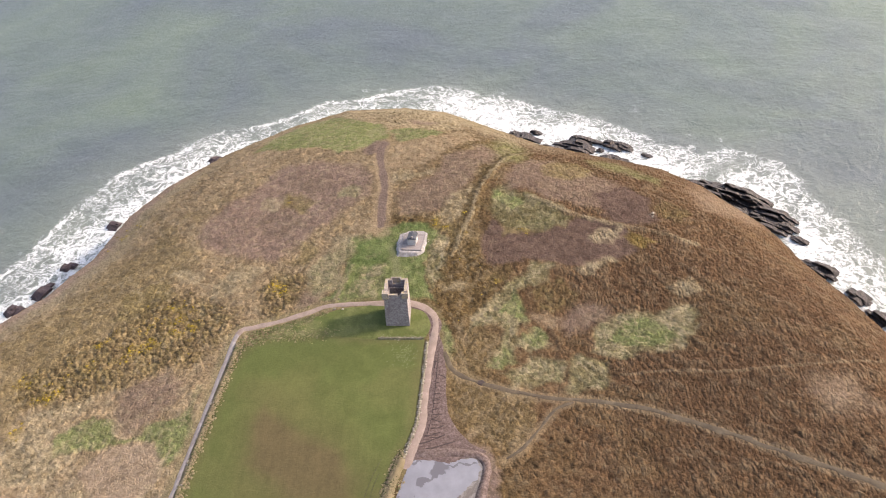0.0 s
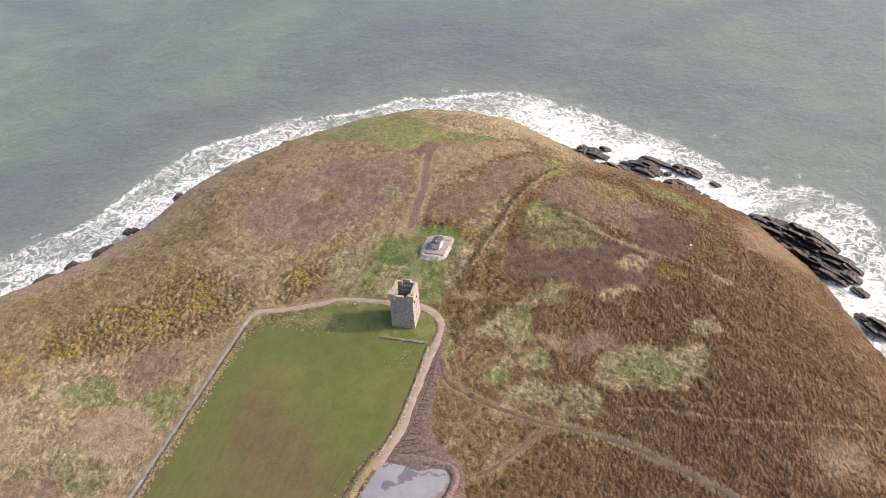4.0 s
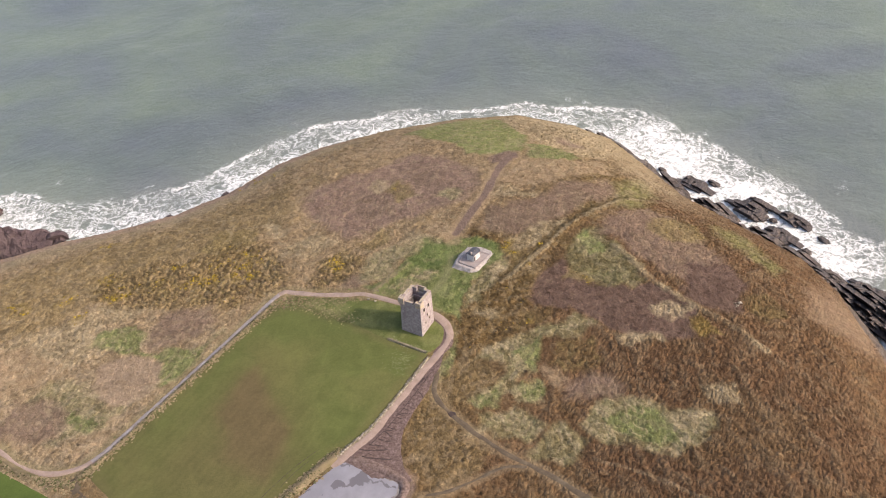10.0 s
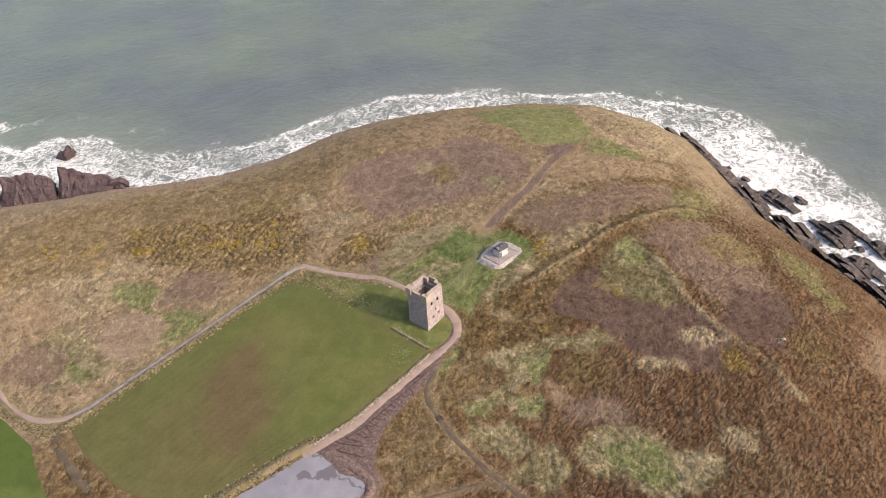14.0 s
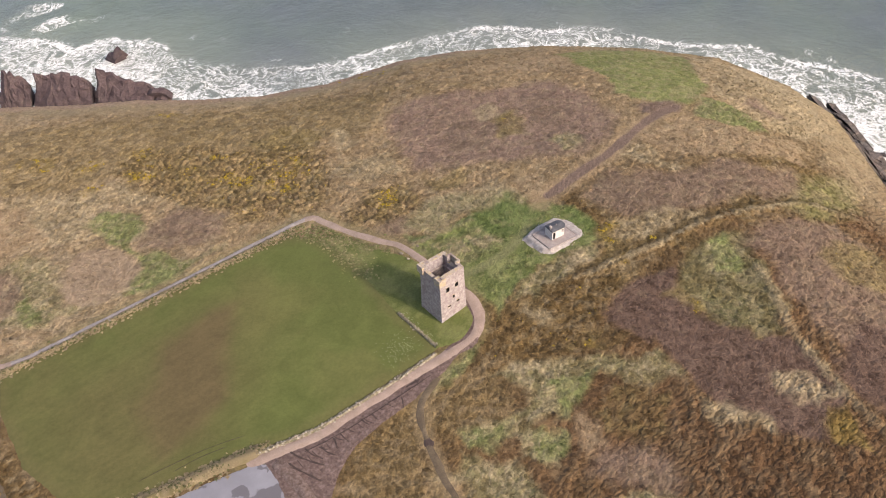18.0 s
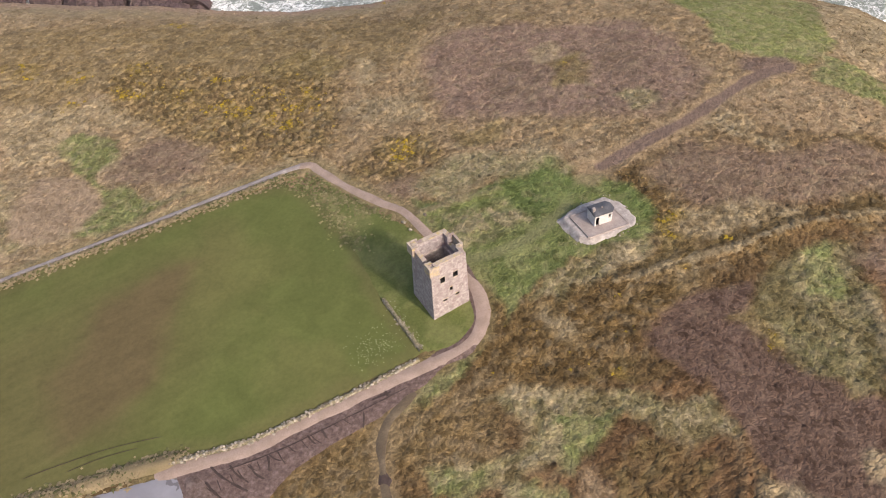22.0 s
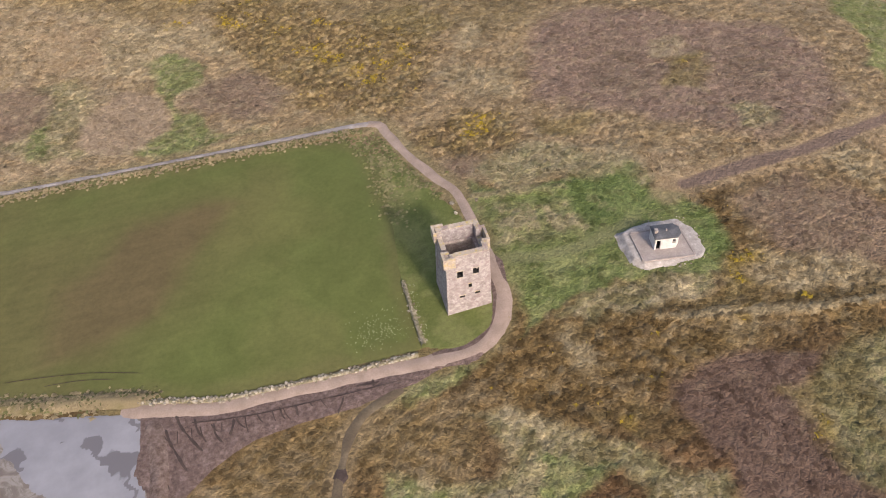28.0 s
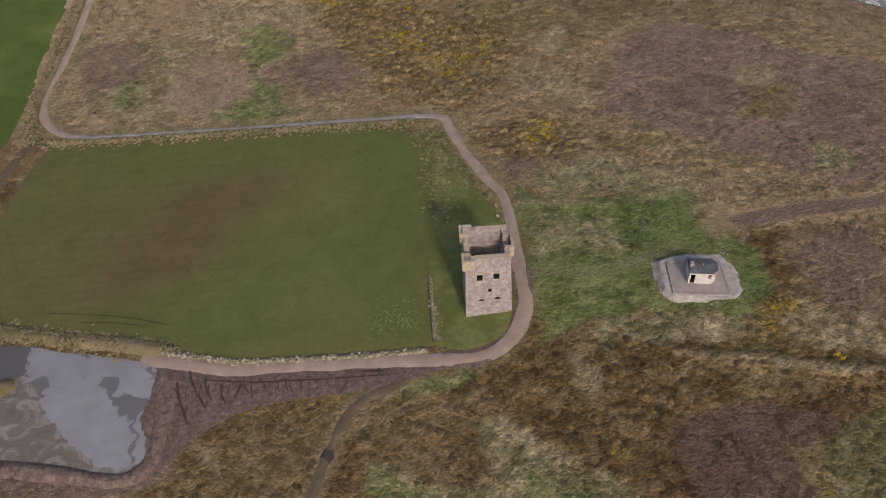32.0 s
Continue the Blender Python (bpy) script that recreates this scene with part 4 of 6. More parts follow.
def ribbon(name, pts, width, mat, lift, label, category, across=5, kind="structure", ragged=0.25):
    """A strip along a line, lying on the ground."""
    p = np.array(pts)
    t = np.gradient(p, axis=0)
    t /= np.linalg.norm(t, axis=1)[:, None]
    nrm = np.stack([-t[:, 1], t[:, 0]], 1)
    n = len(p)
    u = np.linspace(-1, 1, across)
    width = width(p[:, 0], p[:, 1])[:, None] if callable(width) else width
    w = width / 2 * (1 + ragged * (vnoise(np.arange(n) * 0.35, np.zeros(n), 5)[:, None] - 0.5) * 2)
    w2 = width / 2 * (1 + ragged * (vnoise(np.arange(n) * 0.35, np.zeros(n) + 50, 6)[:, None] - 0.5) * 2)
    off = np.where(u[None] < 0, w * u[None], w2 * u[None])
    x = p[:, 0:1] + nrm[:, 0:1] * off
    y = p[:, 1:2] + nrm[:, 1:2] * off
    sink = smooth(2, 0, np.minimum(np.arange(n), np.arange(n)[::-1]))[:, None] * (lift + 0.1)
    z = land(x, y) + lift - sink + (1 - u[None] ** 2) * 0.03 - (np.abs(u[None]) > 0.99) * (lift + 0.08)
    me = shade_smooth(mesh_np(name, np.stack([x, y, z], -1).reshape(-1, 3), grid_faces(across, n), mat))
    return tagged(new(name, me), label, category, kind=kind)


def field_colour(x, y, d):
    col = np.zeros(x.shape + (3,)) + np.array((0.079, 0.091, 0.029))
    col = lay(col, np.array((0.098, 0.098, 0.036)), smooth(0.42, 0.66, fbm(x, y, 11, 81)) * 0.6)
    # dry brown swathe running across the field
    wx, wy = x + (fbm(x, y, 7, 83) - 0.5) * 5, y + (fbm(x, y, 7, 84) - 0.5) * 5
    col = lay(col, np.array((0.100, 0.088, 0.037)), smooth(-7, 6, poly_dist(wx, wy, [(-66, 6), (-44, 2), (-34, 10), (-24, 22), (-24, 33), (-36, 36), (-56, 32), (-68, 24)])) * 0.55)
    col = lay(col, np.array((0.094, 0.069, 0.036)), smooth(-2.5, 3.0, poly_dist(wx, wy, [(-57, 7), (-47, 5), (-41, 10), (-36, 20), (-27, 28), (-33, 32), (-44, 29), (-54, 20)])) * 0.85)
    col = lay(col, np.array((0.098, 0.084, 0.036)), smooth(-45, -62, x + (fbm(x, y, 8, 87) - 0.5) * 10) * 0.45)
    r = np.hypot((x + 22) / 11, (y - 24) / 8)
    col = lay(col, np.array((0.118, 0.110, 0.042)), (1 - smooth(0.2, 1.2, r + (fbm(x, y, 5, 84) - 0.5))) * 0.4)
    lines = 0.5 + 0.5 * np.sin(y * 2 * np.pi / 1.9 + (fbm(x, y, 14, 85) - 0.5) * 8)
    col = col * (1 - 0.06 * lines * smooth(-22, -45, x))[..., None]
    edge = smooth(3.2, 0.2, d + (fbm(x, y, 2, 86) - 0.5) * 2.4)
    return lay(col, np.array((0.105, 0.092, 0.040)), edge * 0.5)


def field_b_colour(x, y, d):
    col = np.zeros(x.shape + (3,)) + np.array((0.060, 0.085, 0.022))
    return lay(col, np.array((0.11, 0.13, 0.04)), smooth(0.45, 0.7, fbm(x, y, 9, 88)) * 0.5)


def lawn_colour(x, y, d):
    col = field_colour(x, y, d * 0 + 9)
    col = lay(col, np.array((0.20, 0.165, 0.085)), smooth(18, 24, y) * smooth(0.42, 0.6, fbm(x, y, 1.6, 90)) * 0.8)
    return lay(col * 1.06, np.array((0.140, 0.142, 0.058)), smooth(0.42, 0.65, fbm(x, y, 1.6, 89)) * 0.6)


inside_sheet("field", FIELD, M_GRASS, 0.5, 0.07, "mown green pasture field with brown streaks beside the tower", "field", field_colour)
inside_sheet("field", FIELD_B, M_GRASS, 1.2, 0.07, "second green pasture field beyond the hedge", "field", field_b_colour)
inside_sheet("lawn", LAWN, M_LAWN, 0.5, 0.05, "rough green grass round the tower's foot", "grass", lawn_colour)
inside_sheet("mud_verge", MUD, M_MUD, 0.5, 0.06, "churned brown mud with wheel ruts beside the gravel path", "mud")
split = min(range(len(FOOTPATH)), key=lambda i: math.hypot(FOOTPATH[i][0] + 68, FOOTPATH[i][1] - 46.5))
split2 = min(range(len(FOOTPATH)), key=lambda i: math.hypot(FOOTPATH[i][0] + 5, FOOTPATH[i][1] - 41))
ribbon("footpath", FOOTPATH[:split + 3], 1.9, M_PATH, 0.108, "pinkish gravel footpath at the field's far corner", "path")
ribbon("footpath", FOOTPATH[split - 2:split2 + 3], 1.6, M_PATH_GREY, 0.10, "pale grey gravel footpath along the field's edge", "path")
edge_from = min(range(len(FOOTPATH)), key=lambda i: math.hypot(FOOTPATH[i][0] - 4.9, FOOTPATH[i][1] - 6))
ribbon("path_edge", FOOTPATH[edge_from:edge_from + 24], 3.5, M_MUD, 0.085, "dark earth edge worn beside the gravel footpath", "path", ragged=0.35)
ribbon("footpath", FOOTPATH[split2 - 2:], lambda x, y: 2.0 + 0.75 * smooth(10, 4, y) + 0.3 * smooth(0, 4, x) * smooth(4, -2, y), M_PATH, 0.108, "pinkish gravel footpath curving round the tower", "path")
ribbon("dirt_track", TRACK, 1.8, M_TRACK, 0.05, "dark trodden earth track through the heath", "path", ragged=0.5)
ribbon("dirt_track", BRANCH, 1.1, M_TRACK, 0.04, "faint trodden earth track branching through the heath", "path", ragged=0.6)


def mound(name, pts, width, height, mat, label, category, colour=None, lift=0.0):
    """A rounded bank along a line."""
    p = np.array(pts)
    t = np.gradient(p, axis=0)
    t /= np.linalg.norm(t, axis=1)[:, None]
    u = np.linspace(-1, 1, 9)
    n = len(p)
    wob = 1 + 0.5 * (fbm(p[:, 0], p[:, 1], 2.5, 91, 3)[:, None] - 0.5)
    x = p[:, 0:1] - t[:, 1:2] * u * width / 2 * wob
    y = p[:, 1:2] + t[:, 0:1] * u * width / 2 * wob
    ends = smooth(0, 4, np.minimum(np.arange(n), np.arange(n)[::-1]))[:, None]
    z = land(x, y) - 0.1 + lift + (height + 0.1) * (1 - u[None] ** 2) * (0.6 + 0.8 * fbm(x, y, 1.3, 92, 3)) * ends
    v = np.stack([x, y, z], -1).reshape(-1, 3)
    col = colour(v[:, 0], v[:, 1]) if colour else None
    ob = new(name, shade_smooth(mesh_np(name, v, grid_faces(9, n), mat, col)))
    return tagged(ob, label, category, kind="structure")


def straw_colour(x, y):
    c = np.zeros(x.shape + (3,)) + STRAW * 0.9
    return lay(c, np.array((0.15, 0.13, 0.06)), smooth(0.45, 0.65, fbm(x, y, 2.0, 95)) * 0.7)


# ---- yard ----
SLAB = [(-60.2, -1.3), (-52.1, -2.7), (-44.4, -4.5), (-43.2, -6.3), (-43.1, -12.4), (-42.9, -18.5), (-43.7, -20.2), (-46.1, -20.6), (-49.1, -19.4), (-51.6, -16.4), (-55.1, -13.2), (-57.5, -9.3), (-59.8, -6)]


def yard_material():
    m, nt, b = material("pale_damp_hardcore", 0.5, 0.4)
    base = ramp(nt, noise_tex(nt, 0.25, 5, 0.6), [(0.35, (0.165, 0.16, 0.18)), (0.65, (0.205, 0.20, 0.222))])
    at = nt.nodes.new("ShaderNodeAttribute")
    at.attribute_name = "cover"
    sep = nt.nodes.new("ShaderNodeSeparateColor")
    nt.links.new(at.outputs["Color"], sep.inputs[0])
    rag = noise_tex(nt, 0.9, 5, 0.6)

    def ragged(channel):
        n = node(nt, "ShaderNodeMath")
        n.operation = "MULTIPLY_ADD"
        nt.links.new(rag, n.inputs[0])
        n.inputs[1].default_value = 0.5
        nt.links.new(sep.outputs[channel], n.inputs[2])
        return n.outputs[0]
    damp = ramp(nt, ragged(1), [(0.68, grey(0.0)), (0.84, grey(1.0))])
    c = mix(nt, "MIX", damp, base, (0.105, 0.096, 0.105))
    mud = ramp(nt, noise_tex(nt, 0.30, 6, 0.66, 1.8), [(0.36, (0.100, 0.080, 0.068)), (0.5, (0.125, 0.102, 0.088)), (0.60, (0.200, 0.176, 0.164)), (0.68, (0.128, 0.106, 0.094))])
    c = mix(nt, "MIX", ramp(nt, ragged(0), [(0.72, grey(0.0)), (0.8, grey(1.0))]), c, mud)
    c = mix(nt, "MIX", ramp(nt, ragged(2), [(0.72, grey(0.0)), (0.78, grey(1.0))]), c, (0.078, 0.070, 0.074))
    nt.links.new(c, b.inputs["Base Color"])
    rr = ramp(nt, damp, [(0.0, grey(0.6)), (1.0, grey(0.4))])
    nt.links.new(rr, b.inputs["Roughness"])
    bump(nt, b, noise_tex(nt, 2.0, 5, 0.7), 0.2, 0.05)
    return m


def yard_colour(x, y, d):
    x, y = x + (fbm(x, y, 1.5, 140, 3) - 0.5) * 2.4, y + (fbm(x, y, 1.5, 141, 3) - 0.5) * 2.4
    inside = poly_dist(x, y, SLAB)
    mud = smooth(0.5, -0.7, inside)
    damp = np.zeros(x.shape)
    for cx, cy, rx, ry, turn in ((-57.5, -7.7, 1.8, 2.2, 20), (-51.9, -7.8, 0.8, 0.7, 0), (-49.6, -9.2, 1.3, 1.9, 0), (-46.2, -11.5, 2.4, 2.0, 10), (-44.6, -17, 0.7, 5.5, 0), (-53.6, -2.7, 1.2, 0.5, -10),
                                 (-44.6, -7, 0.8, 0.8, 0), (-53.5, -15.5, 0.8, 0.9, 0), (-48.6, -11.6, 0.9, 0.7, 0), (-55.3, -9.5, 0.6, 0.8, 0)):
        damp = np.maximum(damp, blob(x, y, cx, cy, rx, ry, turn))
    wet = smooth(-60.3, -61.2, x) * smooth(-8.0, -5.5, y - 0.25 * (x + 61))
    return np.stack([mud * 0.8 * (1 - wet), damp * 0.8, wet * 0.8], -1)


inside_sheet("yard", YARD, yard_material(), 0.3, 0.03, "pale grey hardcore yard with dark damp patches and mud", "yard", yard_colour, 0.8)
mound("earth_bund", curve([(-42.0, -6.2), (-41.3, -12.7), (-41.4, -17.1), (-42.2, -20.6), (-45.2, -22.0), (-51.5, -21.0), (-58, -19.8), (-66, -19.4)], 0.5), 2.5, 0.5,
      M_EARTH, "low bund of bare reddish earth round the yard", "bank")
mound("earth_bund", curve([(-61.0, -6.6), (-62.4, -7.6), (-65, -9), (-68, -10)], 0.5), 3.2, 0.7, M_CLUMP, "small straw-coloured earth mound in the yard", "bank", straw_colour)
mound("field_bank", curve([(-42, -3.9), (-49, -2.2), (-55, -1.1), (-62, 0.6), (-72, 3.0), (-90, 7)], 0.5), 2.4, 0.65, M_CLUMP,
      "straw-coloured grass bank along the field's edge", "bank", straw_colour)
mound("field_bank", curve([(-72, 45.0), (-60, 44.0), (-49, 43.5), (-30, 41.9), (-17, 40.7), (-8.5, 39.7)], 0.5), 1.5, 0.45, M_CLUMP,
      "straw-coloured grass bank between field and footpath", "bank", straw_colour)
mound("field_bank", curve([(-76.5, 92), (-76.5, 70), (-76.8, 58), (-75.8, 50), (-74.5, 45)], 0.6), 1.8, 0.5, M_CLUMP,
      "straw-coloured grass bank beside the second field", "bank", straw_colour)
ribbon("dirt_track", curve([(-73, 46.5), (-75, 43), (-76.4, 36), (-77.6, 28), (-79, 15), (-80, 4)]), 2.2, M_TRACK, 0.05,
       "dark muddy lane between the two fields", "path", ragged=0.4)
rut_rng = random.Random(8)
RUTS = [((-39.2, -7.8), (-38.4, -10.0), (-37.3, -12.2), (-35.9, -14.4)), ((-36.9, -8.9), (-36.5, -11), (-35.4, -13.4)), ((-34.6, -10.3), (-34.4, -12.2), (-33.4, -14.0)), ((-32.1, -10.3), (-32.3, -11.8), (-32.9, -13.2)),
        ((-26.5, -10.3), (-26.3, -11.6), (-25.8, -13.0)), ((-24.6, -10.6), (-24.4, -11.8), (-24.3, -13.0)), ((-18.4, -11.2), (-18.9, -12.6), (-19.7, -14.0)), ((-14.5, -9.9), (-14.6, -10.9), (-14.5, -11.8)),
        ((-17.2, -10.7), (-15.5, -10.8), (-13.4, -11.0)), ((-40.5, -9.5), (-39.6, -12.5), (-38.0, -16.5)), ((-41.6, -10), (-41.0, -14), (-40.2, -18.5))]
for k in range(14):
    a, bend = -40.6 + 1.45 * k + rut_rng.uniform(-0.4, 0.4), rut_rng.uniform(-0.2, 1.6)
    deep = (4.6 - 0.15 * k) * rut_rng.uniform(0.5, 0.9)
    RUTS.append(((a, -9.9 - 0.06 * k), (a + bend * 0.3, -9.9 - 0.06 * k - deep * 0.5), (a + bend, -9.9 - 0.06 * k - deep)))
for k, line in enumerate(RUTS):
    line = [(x, y + 1.1) for x, y in line]
    ribbon("wheel_rut", curve(line, 0.3), rut_rng.uniform(0.5, 0.75) if k < 11 else rut_rng.uniform(0.25, 0.45), M_RUT, 0.15,
           "dark curved wheel rut in churned mud", "rut", 3, ragged=0.7)
ribbon("wheel_rut", curve([(-38, -8.6), (-30, -9.7), (-20, -10.2), (-11, -10.6)], 0.5), 0.4, M_RUT, 0.13, "dark wheel rut running along the mud", "rut", 3, ragged=0.8)
ribbon("wheel_rut", curve([(-62, 4.6), (-56, 3.9), (-49, 2.6), (-41.5, 0.2)]), 0.18, M_RUT, 0.12, "dark curved tyre mark across the pasture", "rut", 3)
ribbon("wheel_rut", curve([(-57, 2.4), (-51, 1.9), (-45, 0.4)]), 0.18, M_RUT, 0.12, "dark curved tyre mark across the pasture", "rut", 3)
# flat dark sheet in place of the round hollow in the track
inside_sheet("puddle", [(-21.6, -20.9), (-21.0, -19.8), (-20.1, -19.9), (-19.9, -21.2), (-20.7, -21.9)], M_RUT, 0.2, 0.09,
             "small dark round hollow in the trodden track", "puddle", None, 0.2)

# ---- lookout hut on its plinth ----
gravel_apron = inside_sheet("gravel_apron", APRON, M_APRON, 0.25, 0.10, "pale stone chippings spread round the hut's plinth", "gravel", None, 1.5)
PLINTH = ((23.7, 0.7), (23.4, -4.5), (30.3, -5.4), (30.5, 0.5))
SLAB_Z = max(ground_z(x, y) for x, y in PLINTH) + 0.10
for v in gravel_apron.data.vertices:
    inward = float(smooth(-0.1, 0.8, poly_dist(np.array([v.co.x]), np.array([v.co.y]), APRON))[0])
    v.co.z += max(0.0, SLAB_Z - 0.13 - v.co.z) * inward
slab = thing("concrete_plinth", (27.5, -1.5, SLAB_Z), "pale weathered concrete plinth under the lookout hut", "plinth")
bm = bmesh.new()
low = [bm.verts.new((x - 27.5, y + 1.5, -0.9)) for x, y in PLINTH]
top = [bm.verts.new((v.co.x, v.co.y, 0.0)) for v in low]
bm.faces.new(top)
for i in range(4):
    bm.faces.new((low[i], low[(i + 1) % 4], top[(i + 1) % 4], top[i]))
bmesh.ops.recalc_face_normals(bm, faces=bm.faces[:])
part("slab", bevel(bm, 0.04), M_CONCRETE, slab)
for (ax, ay), (bx, by) in zip(PLINTH, PLINTH[1:] + PLINTH[:1]):
    ln, ang = math.hypot(bx - ax, by - ay), math.degrees(math.atan2(by - ay, bx - ax))
    bm = bmesh.new()
    box(bm, 0.1, ln - 0.1, -0.12, 0.12, -0.8, 0.09)
    bm.transform(pose(ax - 27.5, ay + 1.5, 0, 0, 0, ang))
    part("kerb", bevel(bm, 0.03), M_CONCRETE, slab, "raised concrete kerb")


def holed_wall(us, zs, holes, y0, y1, solid=None):
    """An upright wall in the x-z plane between y0 (outside) and y1, with openings through it."""
    bm = bmesh.new()
    us, zs = sorted(set(us)), sorted(set(zs))
    cells = {}
    for i in range(len(us) - 1):
        for j in range(len(zs) - 1):
            cx, cz = (us[i] + us[i + 1]) / 2, (zs[j] + zs[j + 1]) / 2
            cells[i, j] = not any(a < cx < b and c < cz < d for a, b, c, d in holes) and (solid is None or solid(cx, cz))
    cache = {}

    def vert(i, j, k):
        key = (i, j, k)
        if key not in cache:
            cache[key] = bm.verts.new((us[i], (y0, y1)[k], zs[j]))
        return cache[key]
    for (i, j), ok in cells.items():
        if not ok:
            continue
        bm.faces.new((vert(i, j, 0), vert(i + 1, j, 0), vert(i + 1, j + 1, 0), vert(i, j + 1, 0)))
        bm.faces.new((vert(i, j, 1), vert(i, j + 1, 1), vert(i + 1, j + 1, 1), vert(i + 1, j, 1)))
        for di, dj, a, b in ((-1, 0, (0, 0), (0, 1)), (1, 0, (1, 1), (1, 0)), (0, -1, (1, 0), (0, 0)), (0, 1, (0, 1), (1, 1))):
            if not cells.get((i + di, j + dj), False):
                bm.faces.new((vert(i + a[0], j + a[1], 0), vert(i + b[0], j + b[1], 0), vert(i + b[0], j + b[1], 1), vert(i + a[0], j + a[1], 1)))
    bmesh.ops.recalc_face_normals(bm, faces=bm.faces[:])
    return bm


def steps(a, b, s, extra=()):
    n = max(1, round((b - a) / s))
    return [a + (b - a) * k / n for k in range(n + 1)] + list(extra)


hut = thing("lookout_hut", (27.15, -2.1, SLAB_Z), "white rendered lookout hut with dark flat roof on its plinth", "hut", -8)
hut.matrix_basis = hut.matrix_basis @ Matrix.Diagonal((0.88, 0.88, 0.9, 1))
door_hole, win_hole = (-1.5, -0.85, 0.0, 1.85), (0.95, 1.4, 1.15, 1.85)
bm = holed_wall([-1.75, -1.5, -0.85, 0.95, 1.4, 1.55], [0, 1.15, 1.85, 2.25], [door_hole, win_hole], -1.3, -1.05)
part("front_wall", bm, M_WHITE, hut)
bm = holed_wall([-1.75, 1.55], [0, 2.25], [], 1.05, 1.3)
part("back_wall", bm, M_WHITE, hut)
bm = bmesh.new()
box(bm, -1.75, -1.5, -1.05, 1.05, 0, 2.25)
part("end_wall", bm, M_WHITE, hut)
BAY = [(1.55, -1.3), (2.15, -0.62), (2.15, 0.62), (1.55, 1.3)]
for (ax, ay), (bx, by) in zip(BAY, BAY[1:]):
    ln, ang = math.hypot(bx - ax, by - ay), math.degrees(math.atan2(by - ay, bx - ax))
    bm = holed_wall([0, 0.16, ln - 0.16, ln], [0, 1.1, 1.85, 2.25], [(0.16, ln - 0.16, 1.1, 1.85)], 0.0, 0.22)
    ob = part("bay_wall", bm, M_WHITE, hut)
    ob.matrix_basis = pose(ax, ay, 0, 0, 0, ang)
bm = bmesh.new()
ROOF = [(-1.9, -1.45), (1.6, -1.45), (2.3, -0.7), (2.3, 0.7), (1.6, 1.45), (-1.9, 1.45)]
lo = [bm.verts.new((x, y, 2.25)) for x, y in ROOF]
mi = [bm.verts.new((x, y, 2.42)) for x, y in ROOF]
hi = [bm.verts.new((x * 0.55, y * 0.12, 2.72)) for x, y in ROOF]
for i in range(6):
    k = (i + 1) % 6
    bm.faces.new((lo[i], lo[k], mi[k], mi[i]))
    bm.faces.new((mi[i], mi[k], hi[k], hi[i]))
bm.faces.new(hi)
bm.faces.new(lo[::-1])
bmesh.ops.recalc_face_normals(bm, faces=bm.faces[:])
part("roof", bm, M_ROOF, hut, "dark grey low-pitched roof")
bm = bmesh.new()
box(bm, -1.72, -1.2, -0.45, 0.15, 2.3, 3.15)
part("chimney", bevel(bm, 0.04), M_CONCRETE, hut, "stubby pale concrete chimney")
bm = bmesh.new()
bmesh.ops.create_cone(bm, segments=10, radius1=0.12, radius2=0.10, depth=0.35, matrix=Matrix.Translation((0.15, -0.15, 2.85)), cap_ends=True)
part("vent_pipe", bm, M_CONCRETE, hut)
# floor in near-black, the hut's inner shade as colour
bm = bmesh.new()
box(bm, -1.5, 1.5, -1.05, 1.05, 0.0, 0.04)
part("floor_slab", bm, M_DARK, hut)
bm = bmesh.new()
box(bm, 0.9, 1.45, -1.36, -1.28, 1.08, 1.15)
part("window_sill", bm, M_CONCRETE, hut)

# ---- signal tower ----
TOP_H = 10.6


def batter(bm):
    for v in bm.verts:
        s = 1 - 0.067 * v.co.z / TOP_H
        v.co.x *= s
        v.co.y *= s
    return bm


def turned(bm, ang):
    bmesh.ops.rotate(bm, verts=bm.verts[:], cent=(0, 0, 0), matrix=Matrix.Rotation(radians(ang), 3, "Z"))
    return bm


tower = thing("signal_tower", (0, 0, -0.15), "roofless square signal tower of pale weathered limewashed stone", "tower")
LIM = [-3, 3]
S_HOLES = [(-1.55, -0.75, 6.65, 7.75), (0.65, 1.45, 6.8, 7.85), (-0.05, 0.42, 4.45, 5.15), (-1.3, -0.6, 2.75, 3.2), (0.8, 1.5, 2.95, 3.4)]


def hole_lines(holes, a, b):
    return [h[k] for h in holes for k in (a, b)]


def tower_side(name, ang, holes, zmax, solid=None):
    us = steps(-3, 3, 0.6, hole_lines(holes, 0, 1))
    zs = steps(-0.4, 8.6, 0.75, hole_lines(holes, 2, 3)) + [9.0, 9.3, 9.6, 9.9, 10.2, 10.4, zmax]
    bm = holed_wall(us, zs, holes, -3.0, -2.3, solid)
    return part(name, uneven(batter(turned(bm, ang)), 0.035, ang), M_TOWER, tower)


def west_top(u, z):
    # u runs from north (negative) to south on this side
    if z < 9.35:
        return True
    if z > 10.0:
        return u < -1.8 or u > 1.9
    return u < 0.6 or u > 1.3


def east_top(u, z):
    if z < 9.3:
        return True
    return u < -1.0 or u > 1.35


south_wall = tower_side("south_wall", 0, S_HOLES, TOP_H, lambda u, z: z < 10.4 or u > -2.5)
tower_side("north_wall", 180, [], TOP_H)
